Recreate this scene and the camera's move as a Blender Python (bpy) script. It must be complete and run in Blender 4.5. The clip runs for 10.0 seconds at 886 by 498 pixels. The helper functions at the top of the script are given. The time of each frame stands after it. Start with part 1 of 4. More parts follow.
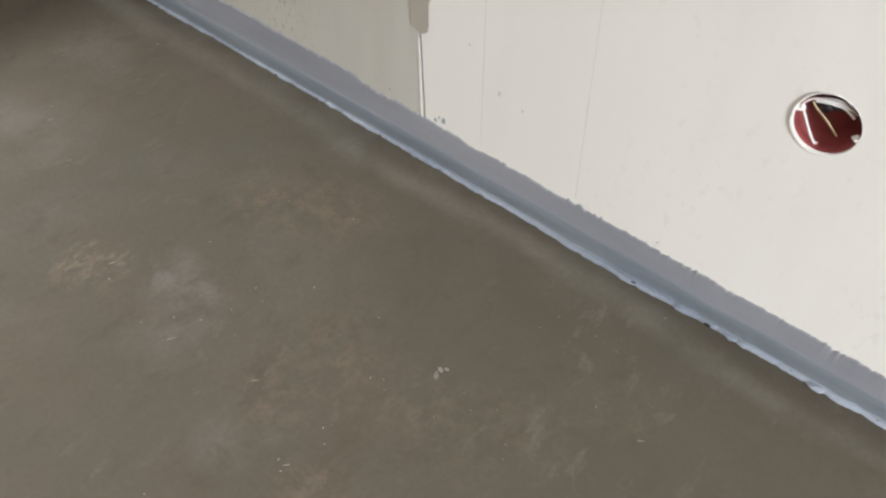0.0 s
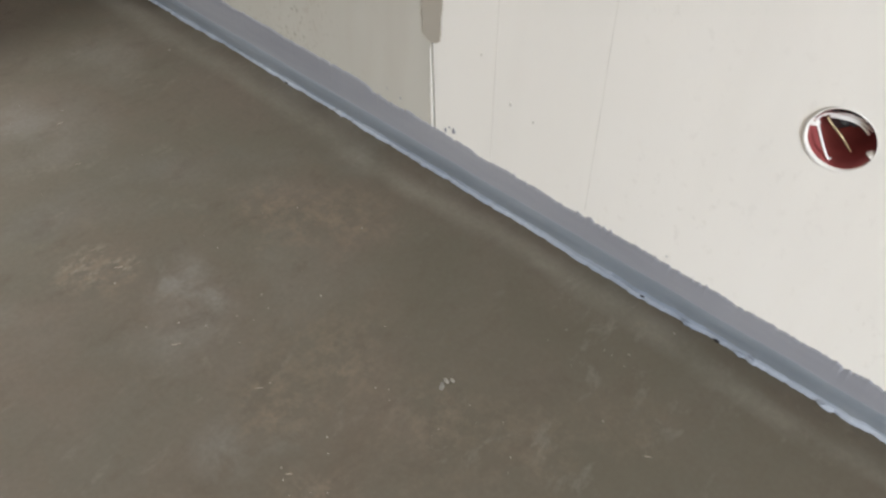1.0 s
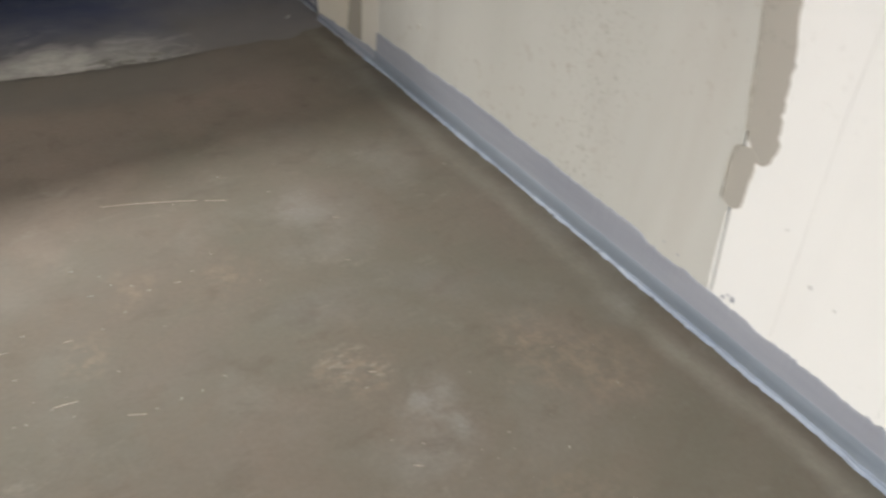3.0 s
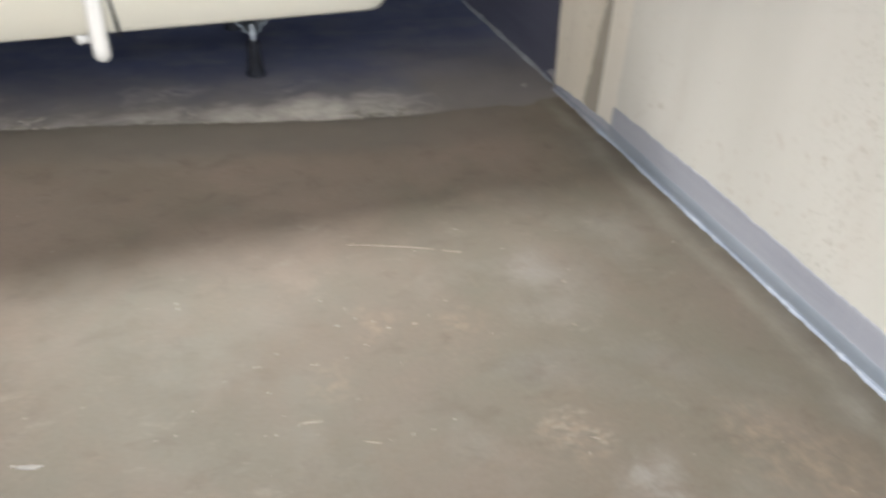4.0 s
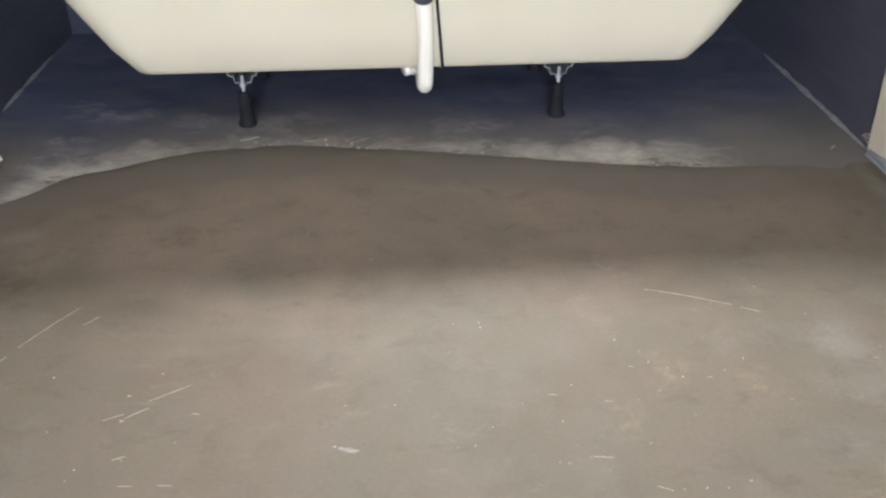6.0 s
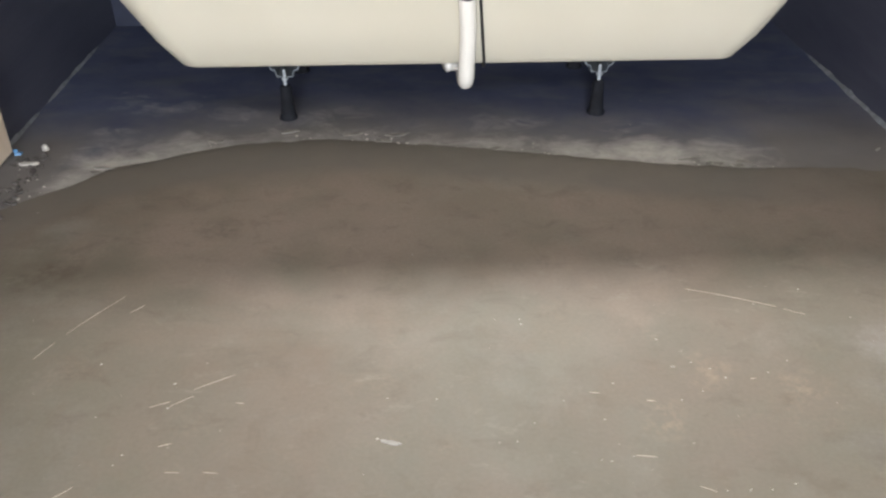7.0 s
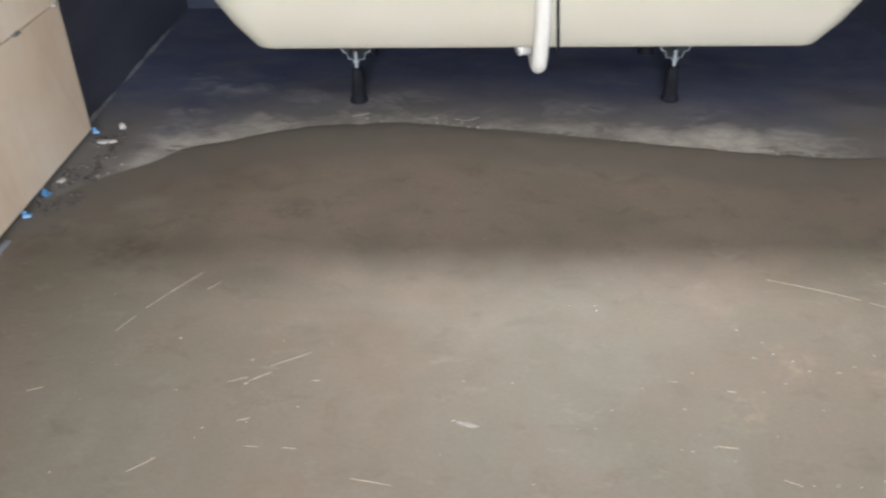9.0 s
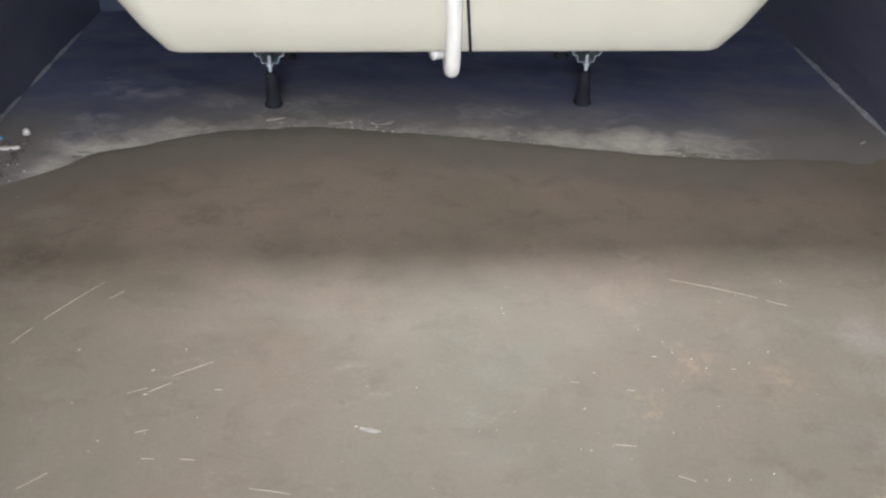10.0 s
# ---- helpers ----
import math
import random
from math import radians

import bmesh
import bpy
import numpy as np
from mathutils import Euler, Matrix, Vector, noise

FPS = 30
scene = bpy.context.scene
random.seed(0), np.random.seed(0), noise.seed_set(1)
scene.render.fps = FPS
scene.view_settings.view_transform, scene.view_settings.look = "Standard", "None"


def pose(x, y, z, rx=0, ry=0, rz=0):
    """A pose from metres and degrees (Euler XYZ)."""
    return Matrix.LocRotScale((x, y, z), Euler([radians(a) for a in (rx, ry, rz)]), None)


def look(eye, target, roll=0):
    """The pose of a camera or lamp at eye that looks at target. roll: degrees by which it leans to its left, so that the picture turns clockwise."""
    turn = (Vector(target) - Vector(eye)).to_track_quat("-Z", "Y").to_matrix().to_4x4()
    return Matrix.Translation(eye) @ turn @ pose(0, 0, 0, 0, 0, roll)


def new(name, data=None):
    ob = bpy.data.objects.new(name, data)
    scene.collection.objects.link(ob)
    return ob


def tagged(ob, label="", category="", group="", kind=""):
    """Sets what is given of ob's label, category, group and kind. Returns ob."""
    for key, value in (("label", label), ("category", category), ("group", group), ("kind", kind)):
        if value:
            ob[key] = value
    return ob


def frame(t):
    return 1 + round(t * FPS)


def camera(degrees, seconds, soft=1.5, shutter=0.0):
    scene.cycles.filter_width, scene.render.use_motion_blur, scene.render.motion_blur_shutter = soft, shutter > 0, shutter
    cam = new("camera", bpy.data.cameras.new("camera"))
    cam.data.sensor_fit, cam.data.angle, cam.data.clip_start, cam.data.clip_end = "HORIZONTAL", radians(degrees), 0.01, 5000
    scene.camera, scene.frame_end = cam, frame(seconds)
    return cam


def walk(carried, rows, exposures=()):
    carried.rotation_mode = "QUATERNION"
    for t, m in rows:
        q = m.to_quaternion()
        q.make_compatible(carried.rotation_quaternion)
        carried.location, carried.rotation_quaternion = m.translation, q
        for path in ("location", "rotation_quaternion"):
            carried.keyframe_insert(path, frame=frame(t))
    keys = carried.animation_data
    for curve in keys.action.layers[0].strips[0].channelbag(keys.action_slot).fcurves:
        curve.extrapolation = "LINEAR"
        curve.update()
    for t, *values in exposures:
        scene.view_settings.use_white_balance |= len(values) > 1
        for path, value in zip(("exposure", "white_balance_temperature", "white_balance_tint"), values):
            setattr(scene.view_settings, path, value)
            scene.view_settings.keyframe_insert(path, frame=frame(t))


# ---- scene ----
cam = camera(55.1, 10.0, soft=2.35, shutter=0.6)
PATH = [
    (0, (0.272, -1.922, 0.77), (1.392, -1.106, -0.672), 3.1),
    (0.5, (0.273, -1.923, 0.767), (1.395, -1.108, -0.673), 3.4),
    (1, (0.272, -1.919, 0.763), (1.4, -1.078, -0.658), 3.7),
    (1.5, (0.262, -1.897, 0.765), (1.392, -0.989, -0.613), 4.4),
    (2, (0.255, -1.875, 0.767), (1.357, -0.845, -0.546), 3.9),
    (3.5, (0.176, -1.785, 0.758), (1.0, -0.419, -0.448), 4.1),
    (4, (0.123, -1.786, 0.775), (0.766, -0.275, -0.366), 3.0),
    (4.5, (0.083, -1.781, 0.785), (0.528, -0.161, -0.3), 2.5),
    (5, (0.046, -1.779, 0.781), (0.335, -0.113, -0.287), 1.9),
    (5.5, (0.026, -1.788, 0.786), (0.213, -0.107, -0.282), 0.6),
    (7, (-0.012, -1.798, 0.788), (0.055, -0.115, -0.29), -0.1),
    (7.5, (-0.034, -1.796, 0.787), (-0.022, -0.111, -0.29), -0.6),
    (8, (-0.074, -1.801, 0.786), (-0.188, -0.116, -0.286), -1.5),
    (8.2, (-0.080, -1.801, 0.785), (-0.234, -0.120, -0.290), -1.5),
    (8.5, (-0.083, -1.802, 0.783), (-0.22, -0.126, -0.298), -1.2),
    (8.7, (-0.073, -1.800, 0.780), (-0.178, -0.126, -0.304), -1.1),
    (9, (-0.052, -1.796, 0.776), (-0.101, -0.126, -0.322), -0.9),
    (9.5, (-0.021, -1.795, 0.777), (0.029, -0.121, -0.317), 0.6),
    (9.7, (-0.013, -1.795, 0.778), (0.065, -0.122, -0.317), 0.8),
    (10, (-0.001, -1.796, 0.779), (0.09, -0.124, -0.314), 0.9),
]
EXPOSURES = [(0.0, -0.70, 6200, 7), (2.0, -0.73, 6200, 7), (3.5, 0.02, 6200, 8), (4.5, 0.31, 6000, 9), (5.5, 0.17, 6050, 9), (8.0, 0.17, 6150, 9), (10.0, 0.17, 5900, 9)]
walk(cam, [(t, look(eye, aim, roll)) for t, eye, aim, roll in PATH], EXPOSURES)

# ---------------------------------------------------------------- light
world = bpy.data.worlds.new("world")
scene.world = world
world.use_nodes = True
wn = world.node_tree
sky = wn.nodes.new("ShaderNodeTexSky")
sky.sky_type = "NISHITA"
sky.sun_disc = False
sky.sun_elevation = radians(35)
sky.sun_rotation = radians(20)
wn.links.new(sky.outputs[0], wn.nodes["Background"].inputs[0])
wn.nodes["Background"].inputs[1].default_value = 0.08


def area_lamp(name, eye, aim, sx, sy, watts, colour):
    data = bpy.data.lights.new(name, "AREA")
    data.shape, data.size, data.size_y = "RECTANGLE", sx, sy
    data.energy, data.color = watts, colour
    ob = new(name, data)
    ob.matrix_world = look(eye, aim)
    return ob


def flood(name, eye, aim, radius, watts, colour, cone):
    data = bpy.data.lights.new(name, "SPOT")
    data.shadow_soft_size, data.energy, data.color = radius, watts, colour
    data.spot_size, data.spot_blend = radians(cone), 1.0
    ob = new(name, data)
    ob.matrix_world = look(eye, aim)
    return ob


BACK_Y = 0.68
DOOR_X = -0.20
# the work light over the tub, and daylight in the doorway behind the camera
flood("work_light", (0.21, 0.22, 1.28), (0.21, -0.96, 0.0), 0.10, 206, (1.0, 0.945, 0.88), 70)
area_lamp("door_daylight", (DOOR_X, -4.07, 0.74), (0.1, 0.0, 0.70), 0.88, 1.4, 122, (0.955, 0.965, 1.0))


# ---------------------------------------------------------------- materials
class Mat:
    """A node material with short ways to add what it needs."""

    def __init__(self, name):
        self.mat = bpy.data.materials.new(name)
        self.mat.use_nodes = True
        self.t = self.mat.node_tree
        self.b = self.t.nodes["Principled BSDF"]
        co = self.t.nodes.new("ShaderNodeTexCoord")
        self.co = co.outputs["Object"]

    def set(self, **kw):
        for k, v in kw.items():
            self.b.inputs[k.replace("_", " ")].default_value = v
        return self

    def noise(self, scale, detail=4.0, rough=0.55, stretch=None, distort=0.0):
        n = self.t.nodes.new("ShaderNodeTexNoise")
        n.inputs["Scale"].default_value = scale
        n.inputs["Detail"].default_value = detail
        n.inputs["Roughness"].default_value = rough
        n.inputs["Distortion"].default_value = distort
        src = self.co
        if stretch:
            m = self.t.nodes.new("ShaderNodeMapping")
            m.inputs["Scale"].default_value = stretch
            self.t.links.new(src, m.inputs[0])
            src = m.outputs[0]
        self.t.links.new(src, n.inputs["Vector"])
        return n.outputs["Fac"]

    def ramp(self, fac, stops):
        r = self.t.nodes.new("ShaderNodeValToRGB")
        el = r.color_ramp.elements
        while len(el) < len(stops):
            el.new(0.5)
        for e, (p, c) in zip(el, stops):
            e.position = p
            e.color = (*c, 1) if len(c) == 3 else c
        self.t.links.new(fac, r.inputs[0])
        return r.outputs[0]

    def grey(self, fac, lo, hi, a=0.0, b=1.0):
        m = self.t.nodes.new("ShaderNodeMapRange")
        m.inputs[1].default_value, m.inputs[2].default_value = lo, hi
        m.inputs[3].default_value, m.inputs[4].default_value = a, b
        self.t.links.new(fac, m.inputs[0])
        return m.outputs[0]

    def mix(self, fac, a, b, kind="MIX"):
        m = self.t.nodes.new("ShaderNodeMix")
        m.data_type, m.blend_type = "RGBA", kind
        for sock, val in ((m.inputs[0], fac), (m.inputs[6], a), (m.inputs[7], b)):
            if isinstance(val, (int, float)):
                sock.default_value = val
            elif isinstance(val, tuple):
                sock.default_value = (*val, 1)
            else:
                self.t.links.new(val, sock)
        return m.outputs[2]

    def math(self, op, a, b):
        m = self.t.nodes.new("ShaderNodeMath")
        m.operation = op
        for sock, val in ((m.inputs[0], a), (m.inputs[1], b)):
            if isinstance(val, (int, float)):
                sock.default_value = val
            else:
                self.t.links.new(val, sock)
        return m.outputs[0]

    def patch(self, cx, cy, r):
        """1 at the middle of an uneven round patch on the floor, 0 outside it."""
        w = self.t.nodes.new("ShaderNodeTexNoise")
        w.inputs["Scale"].default_value, w.inputs["Detail"].default_value = 9, 5
        self.t.links.new(self.co, w.inputs["Vector"])
        a = self.t.nodes.new("ShaderNodeVectorMath")
        a.operation = "MULTIPLY_ADD"
        a.inputs[1].default_value = (r * 1.6, r * 1.6, 0)
        self.t.links.new(w.outputs["Color"], a.inputs[0])
        self.t.links.new(self.co, a.inputs[2])
        d = self.t.nodes.new("ShaderNodeVectorMath")
        d.operation = "DISTANCE"
        d.inputs[1].default_value = (cx + r * 0.8, cy + r * 0.8, 0)
        self.t.links.new(a.outputs[0], d.inputs[0])
        return self.grey(d.outputs["Value"], r * 0.25, r, 1.0, 0.0)

    def attr(self, name):
        a = self.t.nodes.new("ShaderNodeAttribute")
        a.attribute_name = name
        return a.outputs["Fac"]

    def random(self):
        return self.t.nodes.new("ShaderNodeObjectInfo").outputs["Random"]

    def base(self, c):
        self.t.links.new(c, self.b.inputs["Base Color"])
        return self

    def rough(self, c):
        self.t.links.new(c, self.b.inputs["Roughness"])
        return self

    def bump(self, fac, strength=0.2, dist=0.002):
        n = self.t.nodes.new("ShaderNodeBump")
        n.inputs["Strength"].default_value, n.inputs["Distance"].default_value = strength, dist
        old = self.b.inputs["Normal"].links
        if old:
            self.t.links.new(old[0].from_socket, n.inputs["Normal"])
        self.t.links.new(fac, n.inputs["Height"])
        self.t.links.new(n.outputs[0], self.b.inputs["Normal"])
        return self


def simple(name, colour, rough=0.5, metal=0.0, vary=0.12, scale=30.0, bump=0.1):
    m = Mat(name)
    n = m.noise(scale)
    lo = tuple(c * (1 - vary) for c in colour)
    hi = tuple(min(1, c * (1 + vary)) for c in colour)
    m.base(m.ramp(n, [(0.3, lo), (0.7, hi)])).set(Roughness=rough, Metallic=metal)
    m.bump(m.noise(scale * 6), bump, 0.001)
    return m.mat


def floor_material():
    m = Mat("screed")
    big = m.noise(2.3, 5, 0.6, distort=0.6)
    mid = m.noise(9, 6, 0.62)
    fine = m.noise(160, 3, 0.6)
    col = m.ramp(big, [(0.30, (0.134, 0.108, 0.082)), (0.44, (0.150, 0.130, 0.104)), (0.56, (0.140, 0.131, 0.103)), (0.70, (0.160, 0.153, 0.134))])
    col = m.mix(m.grey(mid, 0.42, 0.72, 0, 0.5), col, (0.172, 0.148, 0.120))
    olive = m.grey(m.noise(5.2, 5, 0.6, stretch=(1.3, 0.9, 1), distort=0.4), 0.46, 0.64, 0, 0.5)
    col = m.mix(olive, col, (0.122, 0.117, 0.091))
    brown = m.grey(m.noise(7.7, 6, 0.65, stretch=(0.9, 1.2, 1), distort=0.3), 0.52, 0.68, 0, 0.36)
    col = m.mix(brown, col, (0.158, 0.128, 0.097))
    pale = m.grey(m.noise(4.6, 6, 0.62, distort=0.25), 0.56, 0.80, 0, 0.4)
    col = m.mix(pale, col, (0.24, 0.238, 0.222))
    # dust and rusty crust lie in patches
    for cx, cy, r in ((0.69, -0.89, 0.11), (0.66, -0.84, 0.06), (0.25, -0.36, 0.09), (0.17, -0.33, 0.05), (-0.63, -0.475, 0.06), (-0.755, -0.533, 0.03), (0.94, -1.27, 0.05)):
        col = m.mix(m.math("MULTIPLY", m.patch(cx, cy, r), m.grey(mid, 0.34, 0.64, 0.0, 0.62)), col, (0.228, 0.222, 0.205))
    for cx, cy, r in ((0.611, -1.307, 0.075), (0.63, -1.253, 0.055), (0.511, -1.483, 0.045), (0.559, -1.513, 0.03)):
        col = m.mix(m.math("MULTIPLY", m.patch(cx, cy, r), m.grey(m.noise(16, 6, 0.7, distort=0.4), 0.38, 0.64, 0.0, 0.68)), col, (0.243, 0.240, 0.224))
    for cx, cy, r in ((0.578, -1.158, 0.04), (0.597, -1.197, 0.025), (0.548, -1.176, 0.03)):
        col = m.mix(m.math("MULTIPLY", m.patch(cx, cy, r), m.grey(m.noise(70, 6, 0.75, stretch=(0.7, 1.3, 1)), 0.50, 0.62, 0.0, 0.8)), col, (0.30, 0.272, 0.232))
    for cx, cy, r in ((0.57, -1.18, 0.06), (0.672, -1.635, 0.10), (0.53, -1.59, 0.06), (0.735, -1.715, 0.08), (0.805, -1.79, 0.08), (0.671, -1.475, 0.09), (0.582, -1.47, 0.06), (0.839, -1.337, 0.08), (0.797, -1.254, 0.08), (0.40, -0.90, 0.05), (0.31, -0.985, 0.05), (0.52, -0.93, 0.05)):
        crust = m.math("MULTIPLY", m.patch(cx, cy, r), m.grey(m.noise(42, 7, 0.74), 0.45, 0.62, 0.0, 0.78))
        col = m.mix(crust, col, (0.235, 0.188, 0.142))
    # brown patches in the tub's shadow band: its warm bounce put into the colour
    for cx, cy, r in ((-0.12, -0.44, 0.35), (0.36, -0.46, 0.33), (-0.42, -0.50, 0.22), (0.74, -0.46, 0.22)):
        col = m.mix(m.math("MULTIPLY", m.patch(cx, cy, r), m.grey(mid, 0.3, 0.6, 0.5, 0.85)), col, (0.232, 0.190, 0.158))
    for cx, cy, r in ((-0.80, -0.42, 0.09), (-0.78, -0.55, 0.10), (-0.62, -0.62, 0.08), (-0.36, -0.48, 0.05)):
        col = m.mix(m.math("MULTIPLY", m.patch(cx, cy, r), m.grey(m.noise(30, 6, 0.7), 0.40, 0.6, 0.1, 0.75)), col, (0.085, 0.072, 0.056))
    # the screed is darker and more olive near the sealed wall
    col = m.mix(m.math("MULTIPLY", m.patch(0.86, -1.85, 0.62), m.grey(mid, 0.3, 0.7, 0.85, 0.45)), col, (0.104, 0.097, 0.072))
    # damp dark blotches and pale scuffs all over
    blot = m.grey(m.noise(13, 7, 0.7, stretch=(0.9, 1.3, 1), distort=0.5), 0.54, 0.70, 0.0, 0.5)
    col = m.mix(blot, col, (0.098, 0.083, 0.064))
    scuff = m.math("MULTIPLY", m.grey(m.noise(21, 7, 0.74, stretch=(0.7, 1.4, 1), distort=0.4), 0.56, 0.70, 0.0, 0.5), m.grey(m.noise(3.7, 3), 0.46, 0.6))
    col = m.mix(scuff, col, (0.24, 0.222, 0.190))
    # a dusty pale band runs along the sealed wall
    sep = m.t.nodes.new("ShaderNodeSeparateXYZ")
    m.t.links.new(m.co, sep.inputs[0])
    off = m.math("SUBTRACT", 1.04 - 0.057, m.math("SUBTRACT", sep.outputs[0], m.math("MULTIPLY", sep.outputs[1], 0.028)))
    off = m.math("ADD", off, m.math("MULTIPLY", m.math("SUBTRACT", m.noise(5, 3), 0.5), 0.06))
    damp = m.math("MULTIPLY", m.grey(off, -0.034, -0.014, 0.62, 0.0), m.grey(m.noise(12, 4), 0.36, 0.62))
    col = m.mix(damp, col, (0.088, 0.075, 0.058))
    band = m.grey(m.math("ABSOLUTE", off, 0.0), 0.004, 0.024, 0.55, 0.0)
    col = m.mix(m.math("MULTIPLY", band, m.grey(mid, 0.3, 0.65)), col, (0.25, 0.24, 0.205))
    rust = m.math("MULTIPLY", m.grey(m.noise(6.5, 7, 0.7), 0.54, 0.72, 0, 0.22), m.grey(m.noise(90, 5, 0.75), 0.46, 0.66))
    col = m.mix(rust, col, (0.33, 0.255, 0.19))
    col = m.mix(m.grey(fine, 0.3, 0.7, 0.04, 0.28), col, (0.09, 0.075, 0.055))
    # the grey shade before the poured edge, put into the screed's colour
    col = m.mix(m.math("MULTIPLY", m.attr("edge_shade"), m.grey(mid, 0.25, 0.7, 0.6, 0.95)), col, (0.142, 0.132, 0.116))
    col = m.mix(1.0, col, (0.965, 0.945, 0.945), "MULTIPLY")
    m.base(col)
    m.rough(m.grey(mid, 0.3, 0.7, 0.62, 0.8)).set(**{"Specular_IOR_Level": 0.28})
    m.bump(m.noise(14, 4), 0.15, 0.004).bump(fine, 0.15, 0.0006)
    return m.mat


def subfloor_material():
    m = Mat("old_concrete")
    mid = m.noise(8, 7, 0.62)
    # the base colour holds the blue haze and shade deep under the tub
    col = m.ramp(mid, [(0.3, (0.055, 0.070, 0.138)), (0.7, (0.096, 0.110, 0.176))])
    dust = m.grey(m.noise(9, 6, 0.6, stretch=(0.8, 1.5, 1), distort=0.3), 0.46, 0.70, 0.0, 0.34)
    col = m.mix(dust, col, (0.20, 0.195, 0.19))
    # lighter brown at the front, so the painted shade deepens under the tub
    col = m.mix(m.math("MULTIPLY", m.attr("depth_shade"), 0.85), col, m.mix(mid, (0.142, 0.130, 0.115), (0.205, 0.188, 0.168)))
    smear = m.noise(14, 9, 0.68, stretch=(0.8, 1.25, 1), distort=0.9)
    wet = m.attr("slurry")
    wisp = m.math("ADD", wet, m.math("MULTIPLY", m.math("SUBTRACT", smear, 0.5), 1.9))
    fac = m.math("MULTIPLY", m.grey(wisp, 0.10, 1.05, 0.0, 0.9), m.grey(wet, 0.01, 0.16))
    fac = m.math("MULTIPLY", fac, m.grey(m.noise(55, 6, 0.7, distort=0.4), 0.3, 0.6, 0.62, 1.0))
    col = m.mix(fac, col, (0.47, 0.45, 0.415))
    m.base(col).set(Roughness=0.8)
    m.bump(mid, 0.5, 0.005).bump(m.noise(120), 0.3, 0.001)
    return m.mat


def board_material(name, a, b, stain, pits=False):
    m = Mat(name)
    n = m.noise(1.6, 4, 0.5, stretch=(1, 2.5, 0.6))
    col = m.ramp(n, [(0.3, a), (0.7, b)])
    zone = m.grey(m.noise(3.1, 3, 0.5), 0.42, 0.62)
    spots = m.math("MULTIPLY", m.grey(m.noise(75, 5, 0.65, stretch=(1, 1, 0.7)), 0.58, 0.68, 0, 0.6), zone)
    col = m.mix(spots, col, stain)
    if pits:
        sep = m.t.nodes.new("ShaderNodeSeparateXYZ")
        m.t.links.new(m.co, sep.inputs[0])
        where = m.math("ADD", sep.outputs[1], m.math("MULTIPLY", m.noise(6, 3), 0.2))
        dots = m.math("MULTIPLY", m.grey(m.noise(190, 3, 0.6, stretch=(1, 1, 0.6)), 0.58, 0.68, 0, 0.5), m.grey(m.math("ABSOLUTE", m.math("ADD", where, 0.98), 0.0), 0.03, 0.10, 1.0, 0.0))
        col = m.mix(dots, col, (0.24, 0.225, 0.18))
    streak = m.grey(m.noise(7, 4, 0.5, stretch=(1, 1.4, 0.25)), 0.55, 0.75, 0, 0.25)
    col = m.mix(streak, col, stain)
    m.base(col).set(Roughness=0.78)
    m.bump(m.noise(18, 5), 0.12, 0.003).bump(m.noise(300, 3), 0.1, 0.0004)
    return m.mat


def tile_material():
    m = Mat("beige_stone_tile")
    r = m.random()
    n = m.noise(3.4, 5, 0.55, stretch=(1, 1.2, 0.55), distort=0.5)
    col = m.ramp(n, [(0.25, (0.62, 0.47, 0.345)), (0.5, (0.78, 0.65, 0.515)), (0.75, (0.86, 0.785, 0.69))])
    col = m.mix(m.grey(m.noise(40, 5), 0.4, 0.7, 0, 0.12), col, (0.56, 0.44, 0.34))
    col = m.mix(m.grey(r, 0, 1, 0.0, 0.12), col, (0.46, 0.36, 0.27))
    vein = m.grey(m.math("ABSOLUTE", m.math("SUBTRACT", m.noise(1.1, 2, 0.5, stretch=(1, 1.8, 0.5), distort=0.3), 0.5), 0.0), 0.0, 0.007, 0.16, 0.0)
    col = m.mix(vein, col, (0.50, 0.39, 0.29))
    m.base(col).set(Roughness=0.42)
    m.bump(m.noise(60, 4), 0.06, 0.001)
    return m.mat


def enamel_material():
    m = Mat("cream_acrylic")
    n = m.noise(3.0, 3, 0.5)
    m.base(m.ramp(n, [(0.3, (0.57, 0.535, 0.43)), (0.7, (0.605, 0.573, 0.475))])).set(Roughness=0.38)
    m.bump(m.noise(9, 3), 0.06, 0.004).bump(m.noise(180, 2), 0.08, 0.0005)
    return m.mat


def membrane_material(name, a, b, gloss=0.42):
    m = Mat(name)
    n = m.noise(9, 5, 0.6, stretch=(1, 0.35, 2.2))
    col = m.ramp(n, [(0.3, a), (0.7, b)])
    m.base(col).set(Roughness=gloss)
    m.bump(m.noise(16, 4, 0.6, stretch=(1, 0.3, 2.5)), 0.35, 0.004).bump(m.noise(150), 0.2, 0.0008)
    return m.mat


M_FLOOR = floor_material()
M_SUB = subfloor_material()
M_BOARD_GREY = board_material("skimmed_wall", (0.48, 0.475, 0.433), (0.565, 0.558, 0.515), (0.37, 0.32, 0.27), True)
M_BOARD_WHITE = board_material("white_board", (0.83, 0.82, 0.79), (0.875, 0.865, 0.84), (0.76, 0.745, 0.715))
M_PLASTER_EDGE = board_material("raw_plaster", (0.47, 0.435, 0.355), (0.62, 0.58, 0.495), (0.33, 0.30, 0.25))
M_PLASTER_PALE = board_material("pale_plaster", (0.56, 0.53, 0.46), (0.66, 0.64, 0.58), (0.50, 0.45, 0.37))
M_FILLER = board_material("filler", (0.36, 0.335, 0.29), (0.44, 0.415, 0.365), (0.30, 0.28, 0.24))
M_STAIN = board_material("damp_filler", (0.25, 0.23, 0.19), (0.37, 0.34, 0.285), (0.20, 0.18, 0.145))
